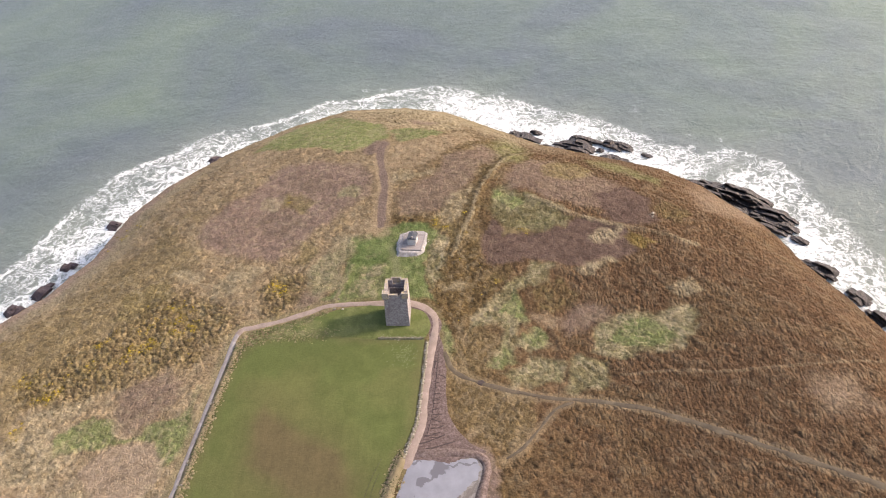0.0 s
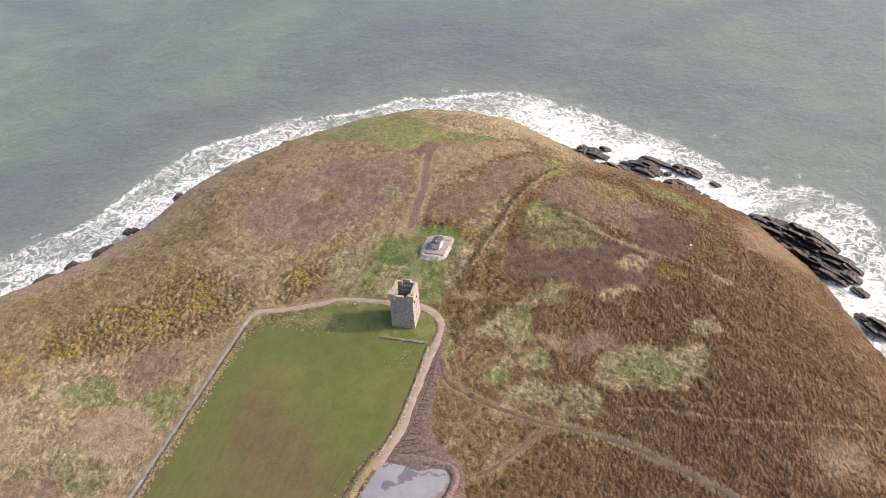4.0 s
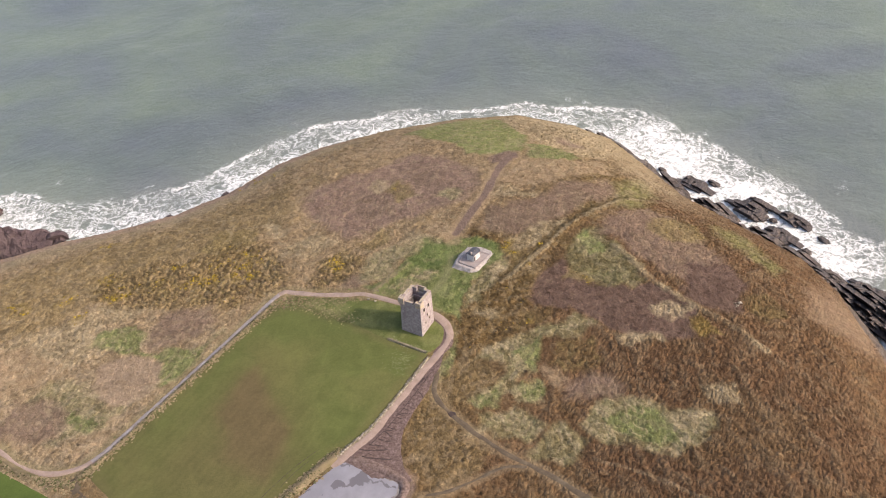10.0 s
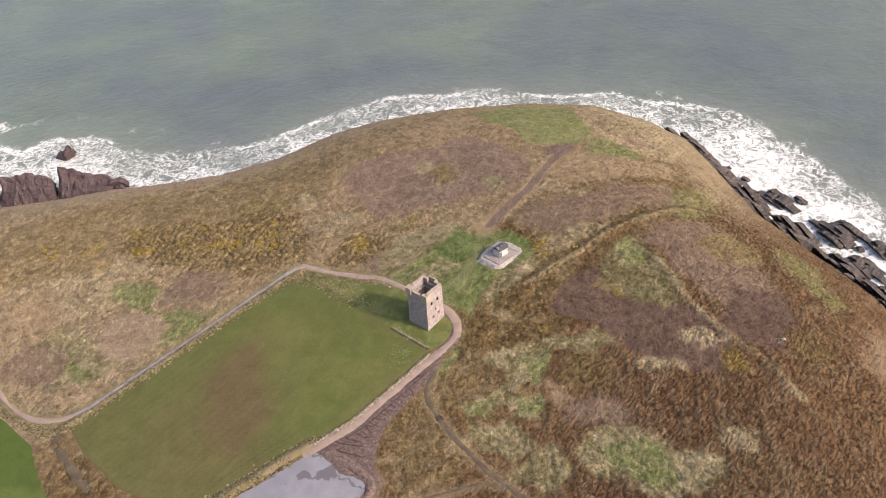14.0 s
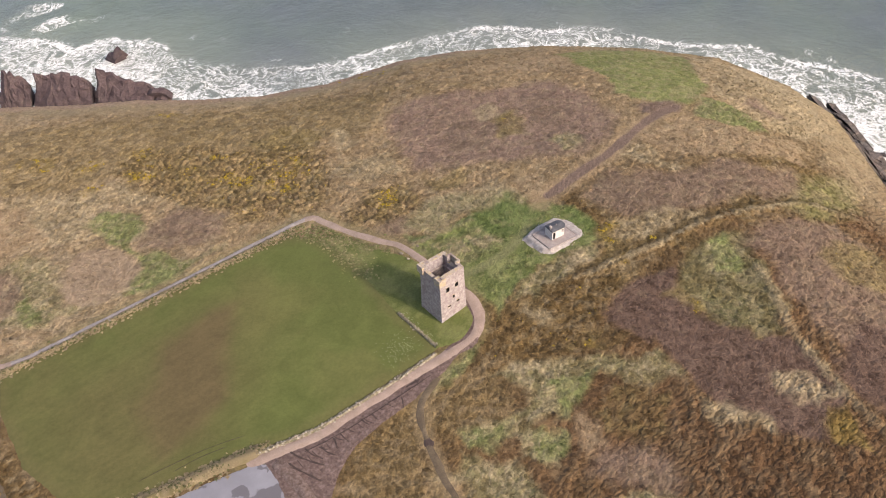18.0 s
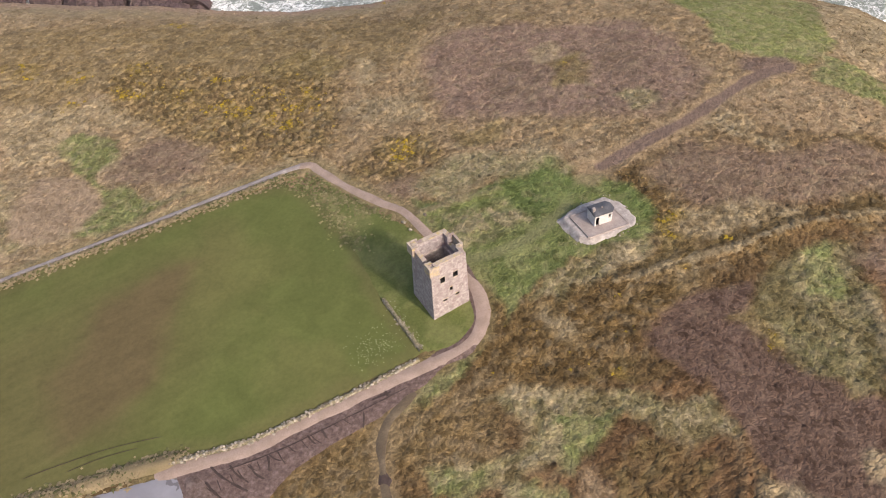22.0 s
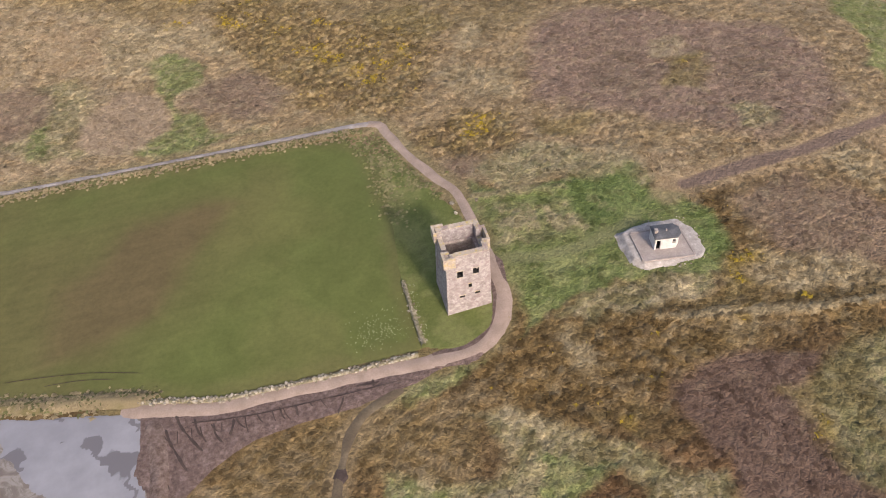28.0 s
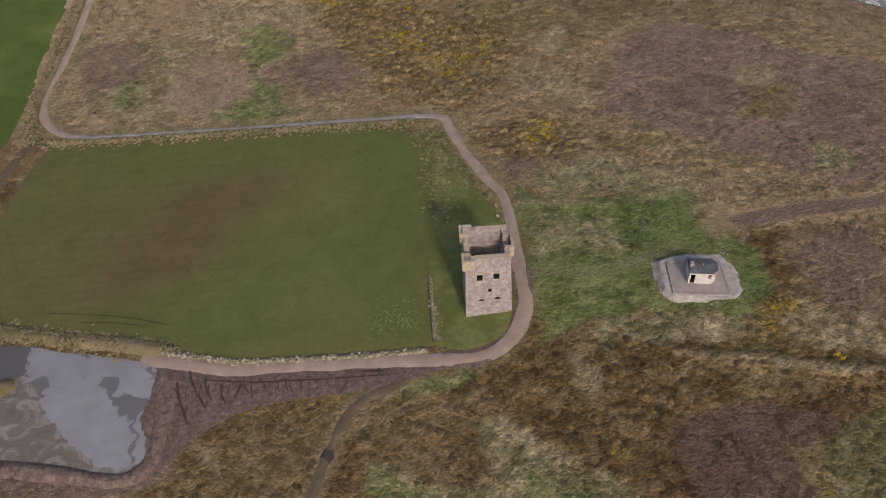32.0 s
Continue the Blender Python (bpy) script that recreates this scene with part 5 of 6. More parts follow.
for nm, ang, fn in (("west_wall", -90, west_top), ("east_wall", 90, east_top)):
    us = steps(-2.29, 2.29, 0.55)
    zs = steps(-0.4, 8.6, 0.75) + [9.0, 9.3, 9.6, 9.9, 10.2, 10.4, TOP_H - 0.03]
    bm = holed_wall(us, zs, [], -2.995, -2.3, fn)
    part(nm, uneven(batter(turned(bm, ang)), 0.03, ang), M_TOWER, tower)
# thicker wall below the old floor ledge; the floor's near-black colour is painted shade
for ang in (90, 180, 270):
    bm = bmesh.new()
    box(bm, -2.26 if ang % 180 == 0 else -1.93, 2.26 if ang % 180 == 0 else 1.93, -2.29, -1.95, 3.0, 8.3)
    bmesh.ops.subdivide_edges(bm, edges=bm.edges[:], cuts=4, use_grid_fill=True)
    part("inner_ledge", uneven(batter(turned(bm, ang)), 0.05, ang + 3), M_TOWER_IN, tower, "bare rubble lower lining with a broken ledge")
for ang in (0, 180):
    bm = bmesh.new()
    box(bm, -2.2, 2.2, -2.292, -2.25, 8.3, 10.2)
    bmesh.ops.subdivide_edges(bm, edges=bm.edges[:], cuts=5, use_grid_fill=True)
    part("inner_plaster", uneven(batter(turned(bm, ang)), 0.012, ang + 9), M_TOWER, tower, "patchy pale plaster lining")
bm = bmesh.new()
bmesh.ops.create_grid(bm, x_segments=12, y_segments=12, size=2.0, matrix=Matrix.Translation((0, 0, 3.9)))
part("shade_floor", uneven(bm, 0.25, 5), M_DARK, tower, "near-black uneven floor, the tower's inner shade put into colour")


def bartizan(sx, sy):
    """A corner box on corbels, open at the top; sx, sy: -1 or 1 pick the corner."""
    o, w, th = 3.22, 1.55, 0.32
    head = new("bartizan")
    head.parent = tower
    tagged(head, "square corner bartizan with yellow lichen")

    def piece(nm, x0, x1, y0, y1, z0, z1):
        bm = bmesh.new()
        box(bm, min(x0 * sx, x1 * sx), max(x0 * sx, x1 * sx), min(y0 * sy, y1 * sy), max(y0 * sy, y1 * sy), z0, z1)
        bmesh.ops.subdivide_edges(bm, edges=bm.edges[:], cuts=2, use_grid_fill=True)
        return part(nm, uneven(bm, 0.035, x0 + y0), M_TOWER_TOP, head)
    piece("parapet", o - th, o, o - w, o, 9.1, 10.75)
    piece("parapet", o - w, o - th - 0.005, o - th, o - 0.004, 9.1, 10.72)
    piece("cheek", o - 0.7, o - th - 0.005, o - w, o - w + 0.28, 9.3, 10.55)
    piece("cheek", o - w, o - w + 0.28, o - 0.7, o - th - 0.005, 9.3, 10.55)
    for k in range(3):
        a = o - 0.25 - k * 0.55
        bm = bmesh.new()
        vs = box(bm, min(sx * (a - 0.22), sx * a), max(sx * (a - 0.22), sx * a), min(sy * 2.7, sy * (o - 0.02)), max(sy * 2.7, sy * (o - 0.02)), 8.5, 9.1)
        for v in vs:
            if v.co.z < 8.8 and abs(v.co.y) > 2.9:
                v.co.y = sy * 2.84
        part("corbel", bm, M_TOWER, head)
        bm = bmesh.new()
        vs = box(bm, min(sx * 2.7, sx * (o - 0.02)), max(sx * 2.7, sx * (o - 0.02)), min(sy * (a - 0.22), sy * a), max(sy * (a - 0.22), sy * a), 8.5, 9.1)
        for v in vs:
            if v.co.z < 8.8 and abs(v.co.x) > 2.9:
                v.co.x = sx * 2.84
        part("corbel", bm, M_TOWER, head)
    return head


# copings on the wall heads
for nm, x0, x1, y0, y1 in (("coping", -1.6, 2.75, -2.82, -2.12), ("coping", -1.6, 2.75, 2.12, 2.82), ("coping", 2.10, 2.80, 1.62, 2.11), ("coping", 2.10, 2.80, -2.11, -1.3)):
    bm = bmesh.new()
    box(bm, x0, x1, y0, y1, TOP_H - 0.05, TOP_H + 0.06)
    bmesh.ops.subdivide_edges(bm, edges=bm.edges[:], cuts=4, use_grid_fill=True)
    part(nm, uneven(bm, 0.03, y0), M_TOWER_TOP, tower, "cream coping stones spotted with lichen")


bartizan(-1, -1)
bartizan(-1, 1)
mach = new("machicolation")
mach.parent = tower
tagged(mach, "square stone box over the east wall, yellow with lichen")
for nm, x0, x1, y0, y1 in (("front_slab", 3.05, 3.37, -1.15, 1.45), ("side_slab", 2.3, 3.045, -1.15, -0.85), ("side_slab", 2.3, 3.045, 1.15, 1.45)):
    bm = bmesh.new()
    box(bm, x0, x1, y0, y1, 9.0, 10.7)
    bmesh.ops.subdivide_edges(bm, edges=bm.edges[:], cuts=2, use_grid_fill=True)
    part(nm, uneven(bm, 0.03, x0), M_TOWER_TOP, mach)
for k in range(4):
    y0 = -1.1 + 0.75 * k
    bm = bmesh.new()
    for v in box(bm, 2.7, 3.35, y0, y0 + 0.25, 8.35, 9.0):
        if v.co.z < 8.6 and v.co.x > 3:
            v.co.x = 2.86
    part("corbel", bm, M_TOWER, mach)
# lintels and sills of the south windows; near-black linings paint in the openings' shade
for a, b, c, d in S_HOLES:
    bm = bmesh.new()
    f = 0.067 / TOP_H
    box(bm, (a - 0.12) * (1 - f * d), (b + 0.12) * (1 - f * d), -3.0 * (1 - f * d) - 0.02, -2.5, d, d + 0.16)
    part("window_lintel", bevel(bm, 0.02), M_TOWER_TOP, south_wall)
    bm = bmesh.new()
    box(bm, (a - 0.06) * (1 - f * c), (b + 0.06) * (1 - f * c), -3.0 * (1 - f * c) - 0.02, -2.5, c - 0.1, c)
    part("window_sill", bevel(bm, 0.02), M_TOWER_TOP, south_wall)
    k = 1 - f * c
    for nm, x0, x1, z0, z1 in (("reveal_floor", a, b, c, c + 0.03), ("reveal_side", a, a + 0.03, c + 0.03, d), ("reveal_side", b - 0.03, b, c + 0.03, d)):
        bm = bmesh.new()
        box(bm, x0 * k, x1 * k, -3.0 * k + 0.10, -2.3 * k, z0, z1)
        part(nm, bm, M_DARK, south_wall, "near-black lining, the opening's shade put into colour")


# the wall heads are bare pale coping stone
for ob in tower.children:
    if "wall" in ob.name:
        ob.data.materials.append(M_TOWER_TOP)
        for poly in ob.data.polygons:
            if poly.center.z > 8.0 and poly.normal.z > 0.6:
                poly.material_index = 1

# ---- sea rocks ----
def rock(at, size, turn, seed, mat, label, group, dip=28.0, jag=0.5, bed=1.9, even=0.0):
    """A rock of upright beds side by side, each a jagged slab leaning over; turn: the beds' direction."""
    rng = random.Random(seed)
    length, width, height = size
    bm = bmesh.new()
    count = max(3, round(width / bed))
    lean = math.tan(radians(dip))
    for k in range(count):
        across = (k + 0.5) / count * 2 - 1
        body = math.sqrt(max(0.12, 1 - across * across))
        half = length / 2 * body * rng.uniform(0.75 + 0.15 * even, 1.05)
        mid = length * 0.10 * rng.uniform(-1, 1)
        tall = height * (0.45 + 0.55 * body) * rng.uniform(0.6 + 0.28 * even, 1.1 - 0.06 * even)
        y0 = across * width / 2 - width / count * rng.uniform(0.5, 0.8)
        y1 = across * width / 2 + width / count * rng.uniform(0.5, 0.8)
        n = max(5, int(half * 2 / 1.0))
        xs = sorted([-half, half] + [rng.uniform(-half, half) for _ in range(n)])
        tops, z = [], rng.uniform(0.5, 1.0)
        for x in xs:
            z = min(1.1, max(0.45, z + rng.uniform(-jag, jag)))
            tops.append(tall * z * max(0.10, 1 - (x / (half * 1.04)) ** 4))
        rings = []
        for y, sink in ((y0, 0.85), (y1, 1.0)):
            low = [bm.verts.new((mid + x, y - 2.0 * lean, -2.0)) for x in xs]
            high = [bm.verts.new((mid + x * 0.97 + rng.uniform(-0.25, 0.25), y + t * sink * lean + rng.uniform(-0.15, 0.15), t * sink)) for x, t in zip(xs, tops)]
            rings.append((low, high))
        (la, ha), (lb, hb) = rings
        for i in range(len(xs) - 1):
            bm.faces.new((la[i], la[i + 1], ha[i + 1], ha[i]))
            bm.faces.new((lb[i + 1], lb[i], hb[i], hb[i + 1]))
            bm.faces.new((ha[i], ha[i + 1], hb[i + 1], hb[i]))
        bm.faces.new((la[0], ha[0], hb[0], lb[0]))
        bm.faces.new((lb[-1], hb[-1], ha[-1], la[-1]))
    me = bpy.data.meshes.new("sea_rock")
    bm.to_mesh(me)
    bm.free()
    me.materials.append(mat)
    ob = new("sea_rock", me)
    ob.matrix_basis = pose(at[0], at[1], SEA + (at[2] if len(at) > 2 else 0), 0, 0, turn)
    return tagged(ob, label, "rock", group)


DARK_LABEL, RED_LABEL = "jagged dark slate rock standing in white surf", "tall reddish-brown rock stack standing in the surf"
LOW_LABEL = "low dark ledge of slate awash in surf"
FOOT_LABEL = "dark slate outcrop at the foot of the slope"
for i, (x, y, a, b, h, turn) in enumerate((
        (136, -36.6, 16, 6.5, 3.0, 69), (139.6, -43, 5.5, 3, 2.0, 66), (141.3, -23, 4, 2, 1.3, 60), (145, -15, 2.5, 1.4, 0.9, 60), (127.8, -58.5, 17, 7, 3.3, 64), (132.8, -61.6, 14, 4, 2.4, 70),
        (128.3, -73.6, 14, 5, 2.0, 54), (121, -84, 6, 2.2, 1.0, 58), (117.4, -71, 14, 5.5, 2.6, 63), (112.2, -79.8, 4, 2.6, 1.2, 60), (125.5, -66.5, 3, 2, 1.0, 60),
        (66, -125.4, 7, 3, 1.1, 40), (53.5, -124, 8, 3.5, 1.6, 35), (92, -118, 5, 2, 0.8, 40))):
    rock((x, y), (a, b, h), turn, i + 1, M_ROCK, LOW_LABEL if h < 1.7 else DARK_LABEL, "rocks in the surf")
for i, (x, y, z, a, b, h, turn) in enumerate((
        (149, 3, 0, 15, 8, 11, 68), (142.5, -7, 0, 18, 9, 11, 64), (136, -17, 0, 15, 9, 10, 58), (127, -32, 0, 19, 10, 9, 49), (117.5, -51, 0, 18, 11, 9.5, 52), (110.5, -66, 0, 22, 10, 8, 66),
        (105, -78.5, 0, 18, 9, 7, 60), (96.5, -90.5, 0, 20, 10, 7, 54), (90, -106, 0, 36, 19, 6.5, 54), (78, -118, 0, 20, 14, 4.5, 54), (50, -128, 0, 10, 6, 4, 40), (38, -134, 0, 9, 5, 3.5, 30), (28, -137, 0, 9, 5, 3.5, 30))):
    rock((x, y, z), (a, b, h), turn, i + 20, M_ROCK, FOOT_LABEL, "rock outcrops along the shore", 38.0, 0.25, 1.3, 1.0)
for i, (x, y, a, b, h, turn) in enumerate(((9, 190, 7, 5, 5.0, 10), (9, 155, 8, 5, 3.8, -40),
                                           (26, 132, 9, 5, 3.6, -35), (35, 126, 7, 4, 3.0, -30), (44, 121, 9, 4, 3.0, -20), (57, 117, 6, 4, 2.6, -10), (80, 110, 6, 4, 2.5, -10), (123, 84, 7, 4, 2.4, -30))):
    rock((x, y), (a, b, h), turn, i + 50, M_ROCK_RED, RED_LABEL if h > 5 else "low reddish-brown rock at the surf's edge", "rocks in the surf", -26.0, 0.22, 3.0)



def stack(at, size, turn, seed, rise=0.14, fall=0.62):
    """A sheer angular stack: a ragged crest, steep at one end and falling away along its length."""
    rng = random.Random(seed)
    length, width, height = size
    bm = bmesh.new()
    rings = []
    n = 9
    for i in range(n):
        u = i / (n - 1)
        crest = height * min(1.0, 0.35 + u / rise) * (1 - fall * u ** 1.3) * rng.uniform(0.86, 1.08)
        ring = []
        for v, z in ((-0.5, -0.15), (-0.42, 0.30), (-0.24, 0.62), (-0.08, 0.90), (0.02, 1.0), (0.16, 0.74), (0.30, 0.46), (0.40, 0.22), (0.5, -0.15)):
            ring.append(bm.verts.new(((u - 0.5) * length + rng.uniform(-0.5, 0.5) + 0.08 * length * z * (0.5 - u), v * width * (0.75 + 0.25 * math.sin(math.pi * u)) + rng.uniform(-0.35, 0.35), crest * z + rng.uniform(-0.3, 0.3))))
        rings.append(ring)
    for a, b in zip(rings, rings[1:]):
        for k in range(len(a) - 1):
            bm.faces.new((a[k], b[k], b[k + 1], a[k + 1]))
    bm.faces.new(rings[0])
    bm.faces.new(rings[-1][::-1])
    bmesh.ops.recalc_face_normals(bm, faces=bm.faces[:])
    bmesh.ops.triangulate(bm, faces=bm.faces[:])
    bmesh.ops.subdivide_edges(bm, edges=bm.edges[:], cuts=2)
    for v in bm.verts:
        v.co += Vector((noise.noise(v.co * 0.7), noise.noise(v.co * 0.7 + Vector((9, 0, seed))), noise.noise(v.co * 0.9 + Vector((0, 9, 0))))) * 0.8
        v.co += Vector((noise.noise(v.co * 2.1), noise.noise(v.co * 2.1 + Vector((5, 0, 0))), 0.0)) * 0.35
    me = bpy.data.meshes.new("sea_rock")
    bm.to_mesh(me)
    bm.free()
    me.materials.append(M_ROCK_RED)
    ob = new("sea_rock", me)
    ob.matrix_basis = pose(at[0], at[1], SEA, 0, 0, turn)
    return tagged(ob, RED_LABEL, "rock", "rocks in the surf")


stack((-27, 184), (10, 9, 14.0), -38, 71, 0.5, 0.3)
stack((-15, 174.5), (19, 12, 12.2), -38, 72, 0.12, 0.3)
stack((0.5, 162.5), (19, 11, 11.6), -38, 73)
stack((-37, 190), (9, 8, 10), -30, 74, 0.4, 0.4)


# ---- plants ----
def scatter(n, seed, x0, x1, y0, y1, ok):
    rng = np.random.default_rng(seed)
    x, y = rng.uniform(x0, x1, n), rng.uniform(y0, y1, n)
    k = ok(x, y, rng)
    return x[k], y[k], rng


def open_heath(x, y):
    d = poly_dist(x, y, RIM)
    return rough_height(x, y, d)[1], d


def tufts(name, x, y, rng, radius, height, blades, colours, label, category, wide=0.32, tip=None, lift=0.0):
    """Ragged plants in one mesh: each a bunch of leaf-like blades that lean outwards. colours: one a plant; tip: chance and colour of flowers."""
    n = len(x)
    z0 = land(x, y) + rough_height(x, y, poly_dist(x, y, RIM))[0] + lift
    a = rng.uniform(0, 2 * np.pi, (n, blades))
    lean = rng.uniform(0.1, 1.0, (n, blades)) * radius[:, None]
    tall = height[:, None] * rng.uniform(0.45, 1.1, (n, blades))
    w = radius[:, None] * wide * rng.uniform(0.7, 1.4, (n, blades))
    twist = rng.uniform(-0.9, 0.9, (n, blades))
    out = np.stack([np.cos(a), np.sin(a)], -1)
    side = np.stack([-np.sin(a + twist), np.cos(a + twist)], -1) * w[..., None]
    foot = np.stack([x, y], -1)[:, None] + out * lean[..., None] * 0.45
    v = np.zeros((n, blades, 4, 3))
    v[:, :, 0, :2], v[:, :, 1, :2] = foot - side, foot + side
    v[:, :, 2, :2] = foot + out * (lean * 0.6 + tall * 0.45)[..., None] + side * 0.8
    v[:, :, 3, :2] = foot + out * (lean * 0.6 + tall * 0.3)[..., None] - side * 0.5
    v[:, :, 0, 2] = v[:, :, 1, 2] = (z0 - 0.08)[:, None]
    v[:, :, 2, 2] = z0[:, None] + tall
    v[:, :, 3, 2] = z0[:, None] + tall * 0.85
    col = np.repeat(np.repeat(colours[:, None, None], blades, 1), 4, 2) * rng.uniform(0.7, 1.3, (n, blades, 1, 1))
    if tip is not None:
        chance, flower_colour = tip
        k = rng.uniform(0, 1, (n, blades)) < chance[:, None]
        col[:, :, 2:][k] = flower_colour
    me = mesh_np(name, v.reshape(-1, 3), np.arange(n * blades * 4).reshape(-1, 4), M_CLUMP, col.reshape(-1, 3))
    return tagged(new(name, me), label, category, kind="stuff")


def cushions(name, x, y, rng, radius, height, colours, label, category, tip=None, lift=0.0):
    """Low ragged cushions of growth in one mesh: a star-shaped foot and an off-centre top."""
    n, k = len(x), 8
    z0 = land(x, y) + rough_height(x, y, poly_dist(x, y, RIM))[0] + lift
    a = np.arange(k)[None] * 2 * np.pi / k + rng.uniform(0, 6.28, (n, 1)) + rng.normal(0, 0.18, (n, k))
    r = radius[:, None] * np.where(np.arange(k)[None] % 2 == 0, 1.15, 0.6) * rng.uniform(0.7, 1.3, (n, k))
    v = np.zeros((n, k + 1, 3))
    v[:, :k, 0], v[:, :k, 1] = x[:, None] + np.cos(a) * r, y[:, None] + np.sin(a) * r
    v[:, :k, 2] = z0[:, None] + np.where(np.arange(k)[None] % 2 == 0, -0.10, 0.30) * height[:, None]
    v[:, k, 0], v[:, k, 1] = x + rng.normal(0, 0.25, n) * radius, y + rng.normal(0, 0.25, n) * radius
    v[:, k, 2] = z0 + height
    i = np.arange(k)
    tri = np.stack([i, (i + 1) % k, np.full(k, k)], 1)
    f = (np.arange(n)[:, None, None] * (k + 1) + tri[None]).reshape(-1, 3)
    col = np.repeat(colours[:, None], k + 1, 1) * rng.uniform(0.82, 1.18, (n, k + 1, 1))
    if tip is not None:
        chance, flower_colour = tip
        col[rng.uniform(0, 1, (n, k + 1)) < chance[:, None]] = flower_colour
    return tagged(new(name, shade_smooth(mesh_np(name, v.reshape(-1, 3), f, M_CLUMP, col.reshape(-1, 3)))), label, category, kind="stuff")


def heath_ok(x, y, rng):
    keep, d = open_heath(x, y)
    return (keep > 0.5) & (d > -1.5) & (rng.uniform(0, 1, len(x)) < (0.3 + 1.0 * fbm(x, y, 2.6, 110, 3)) * (1 - 0.8 * smooth(16, 9, d)))


hx, hy, rng = scatter(110000, 11, -98, 128, -126, 160, heath_ok)
hc = cover(hx, hy, poly_dist(hx, hy, RIM)) * rng.uniform(0.86, 1.14, (len(hx), 1))
hr = rng.uniform(0.18, 0.52, len(hx))
cushions("heather_clumps", hx, hy, rng, hr, hr * rng.uniform(0.10, 0.30, len(hx)) * (1 - 0.6 * calm(hx, hy)) * (1 - 0.4 * smooth(-5, 25, hy + 0.3 * hx)), hc, "low brown heather and dead bracken clumps over the headland", "heather")


def gorse_ok(x, y, rng):
    keep, d = open_heath(x, y)
    w = in_kind(x, y, "gorse") + 0.55 * in_kind(x, y, "brown_gorse") + 0.25 * in_kind(x, y, "olive") + 0.5 * in_kind(x, y, "mustard") + 0.6 * flowering(x, y)
    return (keep > 0.7) & (rng.uniform(0, 1, len(x)) < w * 0.8 * smooth(0.25, 0.5, fbm(x, y, 3.0, 115)))


bx, by, rng = scatter(60000, 12, -80, 80, -70, 125, gorse_ok)
flower = flowering(bx, by)
bc = cover(bx, by, poly_dist(bx, by, RIM)) * rng.uniform(0.7, 1.3, (len(bx), 1))
br = rng.uniform(0.25, 0.6, len(bx))
cushions("gorse_bushes", bx, by, rng, br, br * rng.uniform(0.4, 0.75, len(bx)) * (0.6 + 0.4 * in_kind(bx, by, "gorse")), bc, "olive gorse bushes flecked with yellow flowers", "gorse",
         (0.012 + 0.62 * flower, np.array((0.36, 0.255, 0.035))))


def tussock_ok(x, y, rng):
    keep, d = open_heath(x, y)
    c = cover(x, y, d)
    pale = smooth(0.14, 0.24, c[:, 0]) * (1 - 0.9 * calm(x, y)) * (1 - 0.7 * smooth(16, 8, d)) * (1 - 0.6 * smooth(-45, -75, y))
    return (keep > 0.25) & (d > 0) & (rng.uniform(0, 1, len(x)) < 0.01 + 0.9 * pale * np.maximum(in_kind(x, y, "straw", "pale", "meadow", "tan"), 0.25 * smooth(0, 30, y)))


tx, ty, rng = scatter(60000, 13, -98, 128, -126, 155, tussock_ok)
tc = cover(tx, ty, poly_dist(tx, ty, RIM)) * 0.8 + STRAW * 0.25
tr = rng.uniform(0.25, 0.55, len(tx))
tufts("grass_tussocks", tx, ty, rng, tr, tr * rng.uniform(0.35, 0.7, len(tx)), 7, tc * 0.95 * rng.uniform(0.65, 1.25, (len(tx), 1)),
      "pale straw grass tussocks among the heath", "grass", 0.16)


def along(lines, per_metre, spread, rng):
    xs, ys = [], []
    for pts in lines:
        p = np.array(pts)
        n_ = int(len(p) * per_metre)
        i = rng.integers(0, len(p), n_)
        xs.append(p[i, 0] + rng.normal(0, spread, n_))
        ys.append(p[i, 1] + rng.normal(0, spread, n_))
    return np.concatenate(xs), np.concatenate(ys)


rng = np.random.default_rng(31)
BANKS = [curve([(-42, -3.7), (-49, -2.0), (-55, -0.9), (-62, 0.8), (-72, 3.2), (-90, 7)], 0.5), curve([(-72, 44.9), (-49, 43.4), (-30, 41.8), (-17, 40.6), (-8.5, 39.6)], 0.5),
         curve([(-76.5, 92), (-76.5, 70), (-76.8, 58), (-75.8, 50), (-74.5, 45)], 0.5)]
vx, vy = along(BANKS, 22, 0.75, rng)
vc = np.where(rng.uniform(0, 1, (len(vx), 1)) < 0.75, STRAW * 0.98, np.array((0.12, 0.12, 0.055))) * rng.uniform(0.75, 1.2, (len(vx), 1))
far = line_dist(vx, vy, FOOTPATH) > 1.25
vx, vy, vc = vx[far], vy[far], vc[far]
vr = rng.uniform(0.2, 0.45, len(vx))
cushions("bank_grass", vx, vy, rng, vr, vr * 0.5, vc, "tufted straw grass on the field banks", "grass", lift=0.05 + 0.45 * smooth(1.3, 0.1, np.minimum(np.minimum(line_dist(vx, vy, BANKS[0]), line_dist(vx, vy, BANKS[1])), line_dist(vx, vy, BANKS[2]))))
fx, fy = rng.normal(-12.2, 2.0, 260), rng.normal(-2.0, 1.5, 260)
near_wall = rng.uniform(0, 1, 260) < 0.3
fx = np.where(near_wall, rng.normal(-6.6, 0.5, 260), fx)
fy = np.where(near_wall, rng.uniform(-6, 4, 260), fy)
ok = (fx < -6.0) & (fy > -6.4)
fx, fy = fx[ok], fy[ok]
fr = rng.uniform(0.05, 0.11, len(fx))
cushions("white_flowers", fx, fy, rng, fr, fr * 0.6, np.zeros((len(fx), 3)) + np.array((0.27, 0.28, 0.19)), "small white flowers scattered in the pasture grass", "flowers", lift=0.08)
